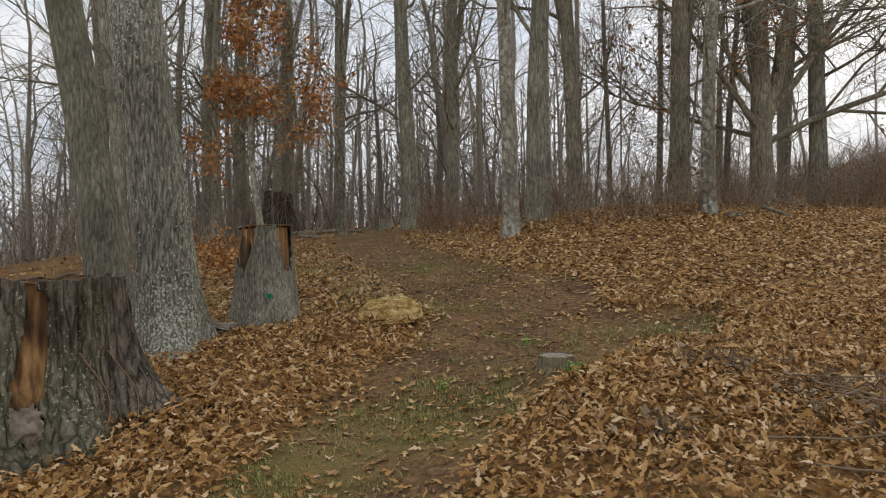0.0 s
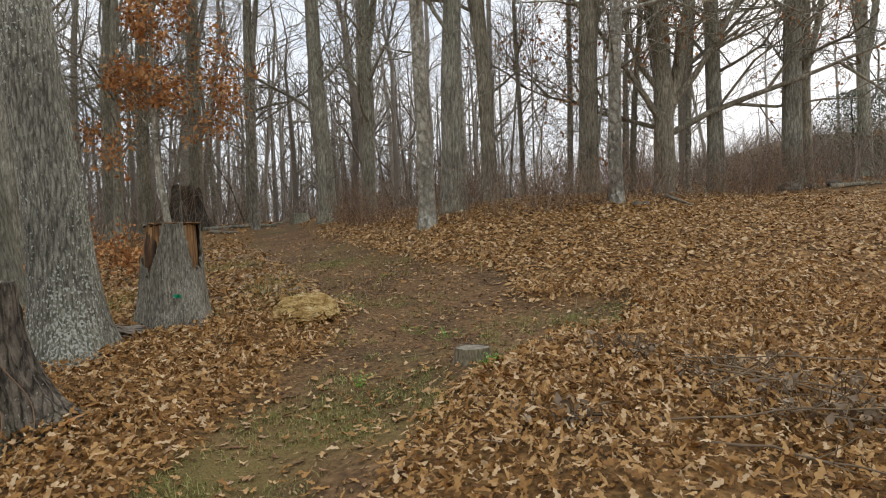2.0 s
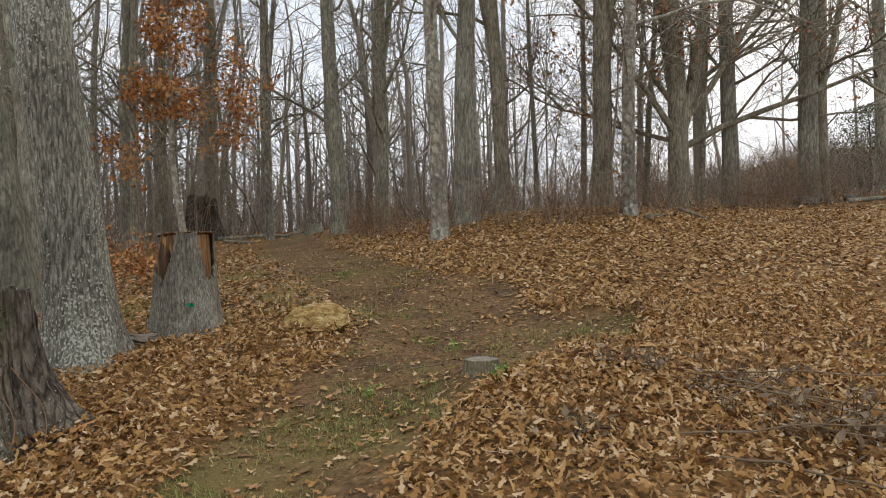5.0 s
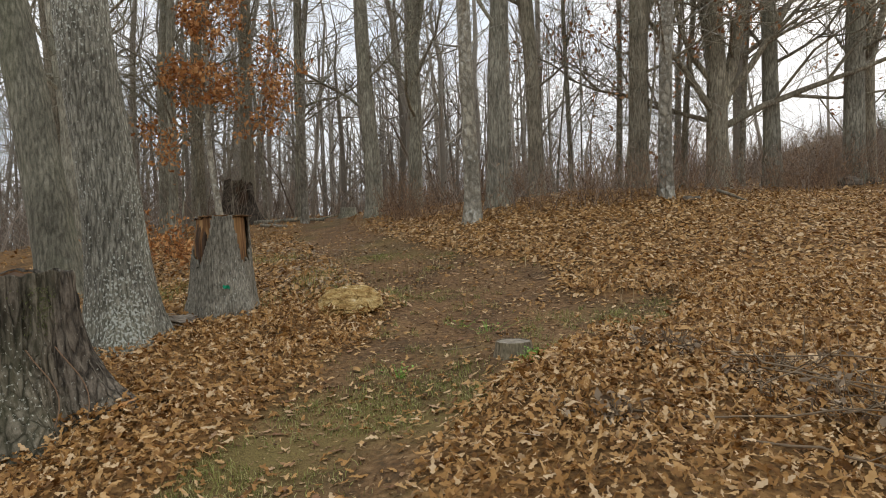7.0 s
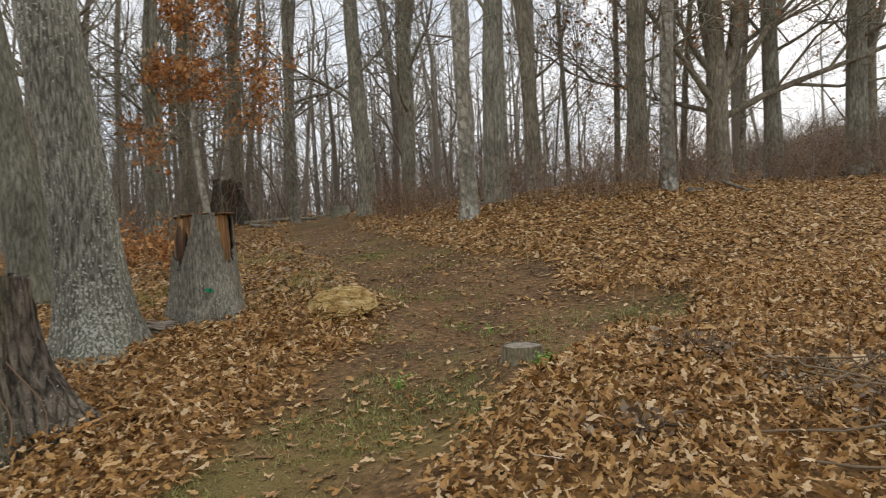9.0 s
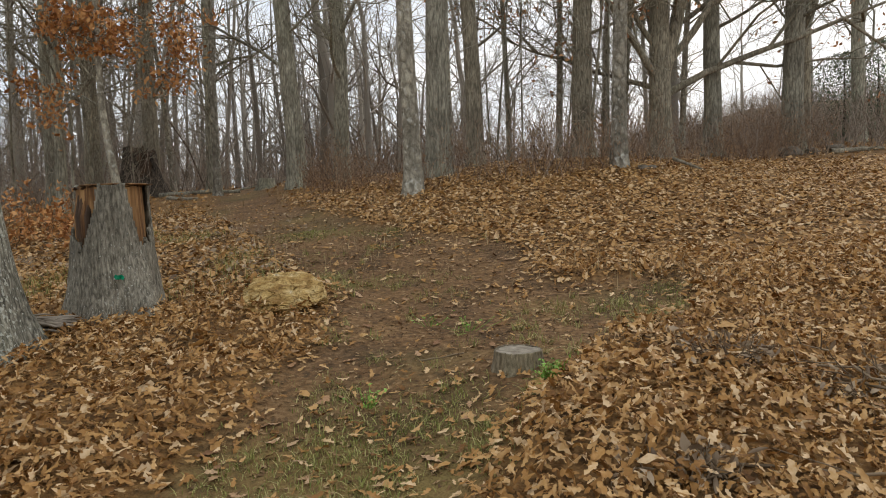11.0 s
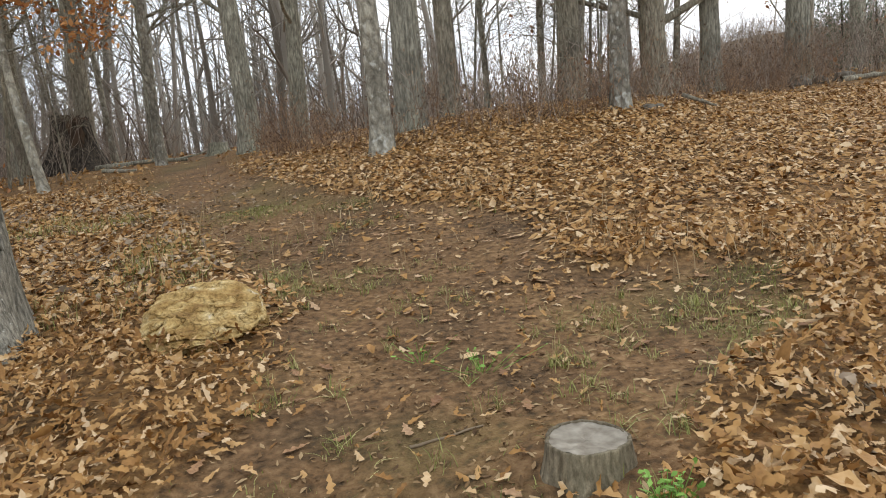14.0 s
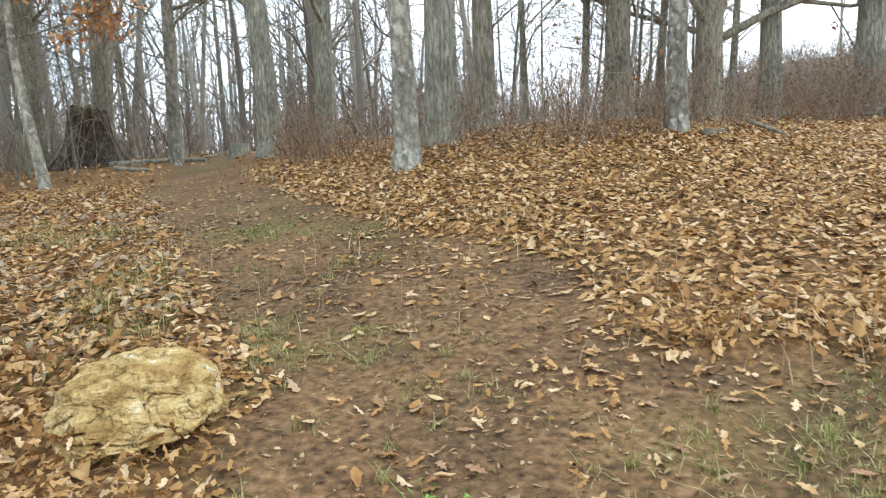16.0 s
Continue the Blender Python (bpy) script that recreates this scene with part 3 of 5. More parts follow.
# name, x, y, width, lean, height, clear height, limbs, forks, bark, label, more
bare_tree("lichen_tree", -2.95, 6.22, 0.53, -0.072, 19, 6.5, 8, mat=BARK_LICHEN, seed=3, sides=96, flare=0.20, ridge=0.04,
          label="large leaning oak with pale lichen on grey furrowed bark", group=FOREST)
bare_tree("leaning_tree", -5.15, 8.9, 0.56, -0.118, 19, 6.0, 8, mat=BARK_OLIVE, seed=4, sides=40, flare=0.10,
          label="thick leaning bare tree with grey-brown bark", group=FOREST)
ROWS = [
    (-8.45, 22.0, 0.46, -0.013, 17, 5, 8, (), BARK_BROWN, 11),
    (-6.95, 22.4, 0.48, -0.004, 18, 5, 9, (), BARK_BROWN, 12),
    (-5.07, 22.0, 0.34, -0.050, 18, 5, 8, (), BARK_GREY, 13),
    (-4.38, 19.5, 0.20, 0.03, 14, 3.5, 8, (), BARK_PALE, 14),
    (-2.24, 19.0, 0.48, -0.018, 19, 5, 10, ((6.5, 0.10, 0.02, 0.6),), BARK_GREY, 15),
    (-1.18, 20.0, 0.42, -0.006, 18, 4.5, 10, ((4.6, 0.10, 0.03, 0.65),), BARK_GREY, 16),
    (0.39, 12.95, 0.30, 0.012, 17, 6, 7, (), BARK_PALE, 17),
    (0.98, 14.6, 0.45, -0.012, 20, 7, 8, (), BARK_GREY, 18),
    (1.32, 15.2, 0.11, -0.03, 11, 3, 6, (), BARK_PALE, 19),
    (2.08, 17.0, 0.40, -0.025, 18, 5, 9, ((4.2, -0.10, 0.05, 0.75),), BARK_BROWN, 20),
    (3.27, 19.0, 0.15, 0.01, 13, 2.5, 9, (), BARK_GREY, 21),
    (4.6, 19.0, 0.18, 0.015, 14, 3, 8, (), BARK_PALE, 22),
    (4.62, 17.0, 0.50, -0.03, 18, 5, 9, ((3.0, 0.085, 0.05, 0.75),), BARK_BROWN, 23),
    (4.22, 13.5, 0.28, 0.006, 17, 5, 8, (), BARK_PALE, 24),
    (6.69, 20.0, 0.20, 0.03, 14, 3, 8, (), BARK_GREY, 25),
    (7.94, 19.0, 0.17, 0.025, 13, 3, 7, (), BARK_PALE, 26),
    (8.58, 18.5, 0.47, -0.045, 19, 6, 8, (), BARK_GREY, 27),
    (10.45, 18.0, 0.54, 0.02, 20, 6, 8, (), BARK_GREY, 28),
    (11.55, 19.2, 0.34, 0.0, 17, 4, 9, ((3.2, 0.16, 0.0, 0.7),), BARK_BROWN, 29),
    (15.2, 22.0, 0.46, 0.05, 18, 4, 9, ((3.6, 0.2, 0.1, 0.7),), BARK_GREY, 30),
    (-8.3, 14.6, 0.36, -0.04, 18, 6, 8, (), BARK_GREY, 32),
    (-10.4, 17.5, 0.42, -0.03, 18, 6, 8, ((5.5, 0.1, 0.0, 0.7),), BARK_BROWN, 33),
    (-7.4, 17.6, 0.24, -0.02, 16, 4, 8, (), BARK_GREY, 34),
    (-12.2, 21.0, 0.40, 0.02, 18, 5, 8, (), BARK_GREY, 35),
    (-6.60, 23.40, 0.17, -0.06, 13, 4, 6, (), BARK_PALE, 36),
    (-8.66, 20.0, 0.34, -0.023, 18, 5, 9, ((5.0, 0.08, 0.1, 0.7),), BARK_GREY, 31),
]
for x, y, d, lean, h, clear, limbs, forks, mat, seed in ROWS:
    kind = "slender bare tree with pale smooth bark" if mat is BARK_PALE else ("bare tree with brown bark at the brushy wood edge" if mat is BARK_BROWN else GREY_LABEL)
    bare_tree("bare_tree", x, y, d, lean, h, clear * 0.55, limbs + (5 if 0 < x < 6 else 11), forks, mat, seed, kind, group=FOREST, flare=0.25 * d, kids=(7, 5))
# The spreading oak at the wood's edge, with low limbs and a few leaves left on it.
bare_tree("oak_tree", 6.95, 18.0, 0.58, 0.03, 15, 4.5, 8, ((1.9, 0.16, 0.0, 0.7), (2.4, -0.05, 0.1, 0.55)), BARK_BROWN, 41,
          "spreading oak with low crooked limbs and sparse orange leaves", group=FOREST, flare=0.12, kids=(6, 4, 2),
          leaf=(2600, 0.13, LEAF_FAINT, 8.5),
          extra=((1.7, (1.0, -0.1, 0.66), 6.5, 0.10), (2.3, (0.8, -0.3, 1.0), 6.5, 0.10), (2.0, (-0.8, -0.2, 0.75), 5.0, 0.10), (2.8, (-0.7, 0.2, 1.0), 4.5, 0.08),
                 (3.2, (1.0, 0.3, 0.8), 6.0, 0.08), (1.9, (-0.9, 0.1, 0.35), 4.2, 0.07)))

SAPLINGS = "thin saplings of the wood edge"
spots = np.random.default_rng(55)
for k in range(20):
    x = spots.uniform(0.2, 7.5) if k < 12 else spots.uniform(-12, -5.5)
    y = spots.uniform(14.8, 20.5)
    bare_tree("sapling", x, y, spots.uniform(0.05, 0.09), spots.normal(0, 0.05), spots.uniform(5, 8.5), 0.9, 12, (), BARK_BROWN if k % 2 else BARK_GREY, 300 + k,
              "thin leafless sapling with fine twigs at the wood edge", 8, kids=(6, 4), limb_len=1.9, group=SAPLINGS)


# ---- the young tree that keeps its orange leaves ----
def orange_tree(x, y):
    r = np.random.default_rng(77)
    tree = tagged(new("young_oak"), "thin young oak with pale bark and orange autumn leaves", "tree")
    tree.location = (x, y, gz(x, y) - 0.05)
    hs = np.linspace(0, 8.2, 12)
    line = np.stack([-0.10 * hs * np.exp(-hs / 4) * 2.2 + 0.02 * np.sin(hs * 2), 0.02 * hs, hs], -1)
    part("trunk", trunk_mesh(r, line, np.linspace(0.085, 0.014, 12), 12, 0.05, 0.03), BARK_PALE, tree)
    ends = []
    for h, way, length in ((1.95, (-1, -0.3, 0.25), 1.5), (2.2, (1, 0.1, 0.15), 1.1), (2.4, (-0.8, -0.2, 0.5), 1.4), (2.7, (0.9, -0.2, 0.35), 1.5),
                           (2.9, (0.3, -1, 0.3), 0.9), (3.0, (-0.5, 0.6, 0.5), 1.2), (3.2, (1, 0.3, 0.3), 1.5), (3.3, (-0.9, 0.3, 0.4), 1.1), (3.5, (0.5, -0.6, 0.6), 1.1),
                           (3.9, (-0.5, -0.2, 0.9), 1.0), (4.3, (0.5, 0.3, 1.0), 1.0), (4.8, (-0.3, 0.1, 1.0), 0.9)):
        h, length = h * 1.14, length * (1.35 if way[0] > 0 else 0.95)
        p = np.array([np.interp(h, hs, line[:, k]) for k in range(3)])
        heap = Heap()
        branch(r, heap, ends, p, way, length, 0.022, 0, 6, (6, 3), 0.02)
        part("limb", heap.mesh("limb"), BARK_GREY, tree)
    pts = np.concatenate([np.linspace(t[0], t[-1], 4) for t in ends])
    count = 3800
    keep = pts[r.integers(0, len(pts), count)] + r.normal(0, 0.09, (count, 3))
    v, q = leaf_cloud(r, keep, r.uniform(0.08, 0.145, count), 0.8, PLAIN, 0.45)
    part("foliage", mesh_np("foliage", v, q), LEAF_ORANGE, tree, "orange-brown dead oak leaves")
    return tree


orange_tree(-5.5, 16.0)


# ---- the wood beyond ----
def wood_prototype(seed, height, diam, limbs, kids):
    r = np.random.default_rng(seed)
    heap, tips = Heap(), []
    hs = np.linspace(0, height, 8)
    wob = np.cumsum(r.normal(0, 0.34, (8, 2)), axis=0)
    line = np.stack([wob[:, 0] * hs / height, wob[:, 1] * hs / height, hs], -1)
    rad = diam / 2 * np.linspace(1.05, 0.12, 8)
    heap.tube(line, rad, 6)
    for c in range(limbs):
        h = height * (0.12 + 0.84 * (c + r.random()) / limbs)
        p = np.array([np.interp(h, hs, line[:, k]) for k in range(3)])
        a = r.uniform(0, 2 * np.pi)
        branch(r, heap, tips, p, (math.cos(a), math.sin(a), r.uniform(0.35, 1.3)), height * r.uniform(0.15, 0.32) * (1.15 - h / height),
               np.interp(h, hs, rad) * 0.34, 0, 4, kids, 0.05, 0.24)
    return heap.arrays()


def distant_wood():
    """Hundreds of far trees, joined."""
    r = np.random.default_rng(5)
    kinds = [wood_prototype(100 + s, r.uniform(13, 20), r.uniform(0.18, 0.40), 14, (5, 4)) for s in range(9)]
    poles = [wood_prototype(200 + s, r.uniform(6, 12), r.uniform(0.05, 0.12), 12, (5, 4)) for s in range(6)]
    heap = Heap()
    placed = []
    for tries in range(4000):
        if len(placed) >= 240:
            break
        az, dist = math.radians(r.uniform(-50, 44)), 25 + 60 * r.random() ** 1.45
        x, y = dist * math.sin(az), dist * math.cos(az)
        if y < 13 or (x > 5 and r.random() < 0.82) or (0 < x <= 9 and r.random() < 0.72) or abs(x - trail_mid(y)[0]) < 1.3 or any((x - a) ** 2 + (y - b) ** 2 < 1.7 for a, b in placed):
            continue
        if y < 21 and x > -6:
            continue
        placed.append((x, y))
        v, q, t = (kinds if r.random() < 0.6 and dist < 60 else poles)[r.integers(0, 6)]
        a, s = r.uniform(0, 6.28), r.uniform(0.8, 1.15)
        rot = np.array([[math.cos(a), -math.sin(a), 0], [math.sin(a), math.cos(a), 0], [0, 0, 1]]) * s
        w = v @ rot.T
        w[:, 0] += w[:, 2] * r.normal(0, 0.05)
        heap.add(w + (x, y, float(land(x, y)) - 0.2), q, t)
    return tagged(part("distant_wood", heap.mesh("distant_wood"), FAR_WOOD), "far bare grey-brown winter wood", "trees", kind="stuff")


distant_wood()


def far_poles():
    """The thicket of trunks still farther off, joined."""
    r = np.random.default_rng(6)
    heap = Heap()
    for _ in range(680):
        az, dist = math.radians(r.uniform(-52, 8)), r.uniform(48, 135)
        x, y = dist * math.sin(az), dist * math.cos(az)
        z, h = float(land(x, y)) - 0.3, r.uniform(9, 19)
        wob = r.normal(0, 0.25, (4, 2)) * np.array([[0], [0.5], [1], [1.5]])
        line = np.stack([x + wob[:, 0], y + wob[:, 1], z + h * np.array([0, 0.3, 0.65, 1])], -1)
        rad = r.uniform(0.07, 0.2)
        heap.tube(line, rad * np.array([1, 0.85, 0.6, 0.15]), 4, False)
        for _ in range(15):
            u = r.uniform(0.1, 0.95)
            p = np.array([np.interp(u, [0, 0.3, 0.65, 1], line[:, k]) for k in range(3)])
            tw = limb_line(r, p, (r.normal(), r.normal(), r.uniform(0.4, 1.6)), h * r.uniform(0.12, 0.36), 3, 0.25, 0.04)
            heap.tube(tw, rad * np.array([0.4, 0.25, 0.12]), 3, False)
    return tagged(part("far_thicket", heap.mesh("far_thicket"), FAR_WOOD), "hazy far thicket of thin bare trunks", "trees", kind="stuff")


far_poles()


# ---- dry weeds and scrub along the wood's edge ----
def edge_y(x):
    return np.interp(x, [-2.2, -1.4, -0.5, 0.5, 1.7, 2.7, 3.8, 5.6, 7.0, 9.0, 14, 24], [17.5, 15.4, 13.6, 13.0, 12.6, 12.7, 13.2, 13.9, 14.6, 16.0, 18.5, 24])


def weed_patch(name, n, xs, depth, heights, mat, label, seed, thick=0.006, leafy=3, twigs=2):
    r = np.random.default_rng(seed)
    x = r.uniform(*xs, n)
    y = edge_y(x) + depth * r.random(n) ** 1.3
    keep = (np.abs(x - trail_mid(y)[0]) > trail_mid(y)[1] + 0.1) & (r.random(n) < 0.25 + smooth(fbm(x * 0.55, y * 0.55, 12.0, 3), -0.14, 0.12))
    x, y = x[keep], y[keep]
    z = ground_z(x, y)
    heap, spots = Heap(), []
    for a, b, c in zip(x, y, z):
        h = r.uniform(*heights) * (0.4 + 1.0 * vnoise(a * 0.8, b * 0.8, 1.0))
        line = limb_line(r, (a, b, c - 0.02), (r.normal(0, 0.3), r.normal(0, 0.3), 1), h, 4, 0.2, 0.0)
        heap.tube(line, np.linspace(thick, thick * 0.4, 4), 3, False)
        for _ in range(twigs):
            k = r.integers(1, 4)
            way = (r.normal(0, 0.7), r.normal(0, 0.7), 0.7)
            tw = limb_line(r, line[k], way, h * r.uniform(0.15, 0.4), 3, 0.15, 0.02)
            heap.tube(tw, np.array([thick * 0.6, thick * 0.45, thick * 0.25]), 3, False)
            spots.append(tw[-1])
        spots.append(line[-1])
    spots = np.array(spots)
    pick = spots[r.integers(0, len(spots), n * leafy)] + r.normal(0, 0.04, (n * leafy, 3))
    v, q = leaf_cloud(r, pick, r.uniform(0.025, 0.06, len(pick)), 1.0, TINY, 0.6)
    heap.add(v, q)
    return tagged(part(name, heap.mesh(name), mat), label, "dry weeds", kind="stuff")


weed_patch("dry_weeds", 2500, (-2.0, 11), 2.6, (0.3, 1.15), WEED, "reddish-brown dry weeds along the wood edge", 21, 0.0042, 3, 3)
weed_patch("dark_scrub", 1000, (0.8, 16), 5.5, (0.6, 1.5), SCRUB, "dark leafless scrub behind the weeds", 22, 0.006, 1, 4)
weed_patch("grey_brush", 520, (-13, -4.6), 11.0, (0.7, 2.4), SCRUB, "grey leafless brush under the trees", 23, 0.006, 1, 5)


def hill_scrub():
    """Leafless bushes over the rising ground at the far side of the clearing."""
    r = np.random.default_rng(23)
    heap = Heap()
    bushes = []
    for s in range(5):
        h = Heap()
        for _ in range(8):
            a = r.uniform(0, 6.28)
            branch(r, h, [], (r.normal(0, 0.4), r.normal(0, 0.4), 0), (math.cos(a) * 0.6, math.sin(a) * 0.6, 1), r.uniform(0.9, 2.1), 0.016, 0, 4, (5,), 0.04)
        bushes.append(h.arrays())
    for _ in range(290):
        az, dist = math.radians(r.uniform(19, 46)), 21 + 46 * r.random() ** 0.9
        x, y = dist * math.sin(az), dist * math.cos(az)
        v, q, t = bushes[r.integers(0, 5)]
        a, s = r.uniform(0, 6.28), r.uniform(0.6, 1.25)
        rot = np.array([[math.cos(a), -math.sin(a), 0], [math.sin(a), math.cos(a), 0], [0, 0, 1]]) * s
        heap.add(v @ rot.T + (x, y, float(land(x, y)) - 0.1), q, t)
    return tagged(part("hill_scrub", heap.mesh("hill_scrub"), SCRUB), "grey-brown leafless scrub covering the hillside", "bushes", kind="stuff")


hill_scrub()


def far_brush():
    """The low brown understorey between and beyond the trunks of the wood."""
    r = np.random.default_rng(29)
    heap = Heap()
    for _ in range(5200):
        az, dist = math.radians(r.uniform(-46, 20)), 24 + 46 * r.random() ** 0.8
        x, y = dist * math.sin(az), dist * math.cos(az)
        mid, half = trail_mid(y)
        if y < 30 and abs(x - mid) < half + 0.4:
            continue
        h = r.uniform(0.8, 3.4) * (0.5 + vnoise(x * 0.16, y * 0.16, 2.0))
        line = limb_line(r, (x, y, float(land(x, y)) - 0.1), (r.normal(0, 0.35), r.normal(0, 0.35), 1), h, 3, 0.2, 0.0)
        heap.tube(line, np.array([0.022, 0.016, 0.008]) * r.uniform(0.7, 1.7), 3, False)
        for _ in range(3):
            u = r.uniform(0.2, 0.9)
            p = line[0] + (line[1] - line[0]) * u if r.random() < 0.4 else line[1] + (line[2] - line[1]) * u
            tw = limb_line(r, p, (r.normal(0, 0.9), r.normal(0, 0.9), 0.9), h * r.uniform(0.25, 0.5), 2, 0.15, 0.0)
            heap.tube(tw, np.array([0.011, 0.006]), 3, False)
    return tagged(part("far_brush", heap.mesh("far_brush"), SCRUB), "brown leafless brush deep in the wood", "bushes", kind="stuff")


far_brush()


# ---- leaf litter ----
def slope(x, y):
    e = 0.06
    return np.stack([(ground_z(x + e, y) - ground_z(x - e, y)) / (2 * e), (ground_z(x, y + e) - ground_z(x, y - e)) / (2 * e)], -1)


def litter(name, box, per_m2, size, shape, seed, label, thin=0.90, deep=0.06, mat=None, curl=0.6, fade=0.9, tilt=0.42):
    r = np.random.default_rng(seed)
    x0, x1, y0, y1 = box
    n = int((x1 - x0) * (y1 - y0) * per_m2)
    x, y = r.uniform(x0, x1, n), r.uniform(y0, y1, n)
    tr = trail(x, y)
    cover = np.clip(0.85 + 0.9 * fbm(x * 0.8, y * 0.8, 4.0, 3), 0.35, 1)
    inside = np.minimum(np.minimum(x - x0, x1 - x), np.minimum(y - y0, y1 - y)) + 0.9 * fbm(x * 0.6, y * 0.6, 7.0, 3)
    cover = cover * smooth(inside, 0.0, fade)
    bare = trail(x, y, (-0.20, 0.28)) * (0.72 + 0.28 * smooth(fbm(x * 1.3, y * 1.3, 11.0, 3), -0.12, 0.10))
    keep = r.random(n) < (1 - thin * smooth(bare, 0.0, 0.9)) * cover
    x, y, tr = x[keep], y[keep], tr[keep]
    pile = deep * r.random(len(x)) ** 1.5 * (1 - 0.8 * tr) * (0.6 + 1.4 * vnoise(x * 1.7, y * 1.7, 9.0))
    z = ground_z(x, y) + 0.012 + pile
    v, q = leaf_cloud(r, np.stack([x, y, z], -1), r.uniform(*size, len(x)), tilt * (1 - 0.65 * tr), shape, curl, slope(x, y))
    return tagged(part(name, mesh_np(name, v, q), mat or LEAF), label, "fallen leaves", kind="stuff")


OAK = ((0, 0.012), (0.22, 0.13), (0.36, 0.07), (0.55, 0.24), (0.70, 0.11), (0.84, 0.18), (1.0, 0.02))
BROAD = ((0, 0.03), (0.34, 0.21), (0.68, 0.30), (1.0, 0.05))
litter("near_leaf_litter", (-4.8, 5.2, 2.6, 8.0), 960, (0.034, 0.092), OAK, 31, "thick carpet of curled brown oak leaves", thin=0.95, deep=0.07, curl=0.58, tilt=0.46)
litter("front_leaf_litter", (-3.2, 3.6, 0.9, 5.2), 760, (0.036, 0.094), OAK, 36, "thick carpet of curled brown oak leaves", thin=0.95, deep=0.07, curl=0.58, tilt=0.46)
litter("clearing_leaf_litter", (-8.0, 12.0, 6.2, 16.5), 500, (0.042, 0.092), BROAD, 32, "brown oak leaves spread over the clearing", thin=0.95, deep=0.035, fade=2.5, tilt=0.27, curl=0.33)
litter("wide_leaf_litter", (-14, 20, -7, 28), 15, (0.07, 0.14), PLAIN, 34, "brown leaves scattered over the whole forest floor", fade=5.0)
litter("grey_leaf_litter", (-6.0, -0.6, 7.4, 15.0), 75, (0.05, 0.10), BROAD, 38, "weathered grey-brown leaves beside the trail", thin=0.7, deep=0.05, mat=LEAF_GREY, fade=1.5)


# ---- stumps ----
def stump_grid(n_a, n_z, radius, top):
    """A round wall of faces: radius(angle, share of height, height), top(angle)."""
    a = np.arange(n_a) * 2 * np.pi / n_a
    s = np.linspace(0, 1, n_z)
    A, S = np.meshgrid(a, s)
    Z = S * top(A)
    R = radius(A, S, Z)
    v = np.stack([R * np.cos(A), R * np.sin(A), Z], -1).reshape(-1, 3)
    i, j = np.meshgrid(np.arange(n_z - 1), np.arange(n_a), indexing="ij")
    k = (j + 1) % n_a
    q = np.stack([i * n_a + j, i * n_a + k, (i + 1) * n_a + k, (i + 1) * n_a + j], -1).reshape(-1, 4)
    return v, q, A[i, j].ravel(), S[i, j].ravel()


def angle_from(a, mid):
    return (a - mid + np.pi) % (2 * np.pi) - np.pi


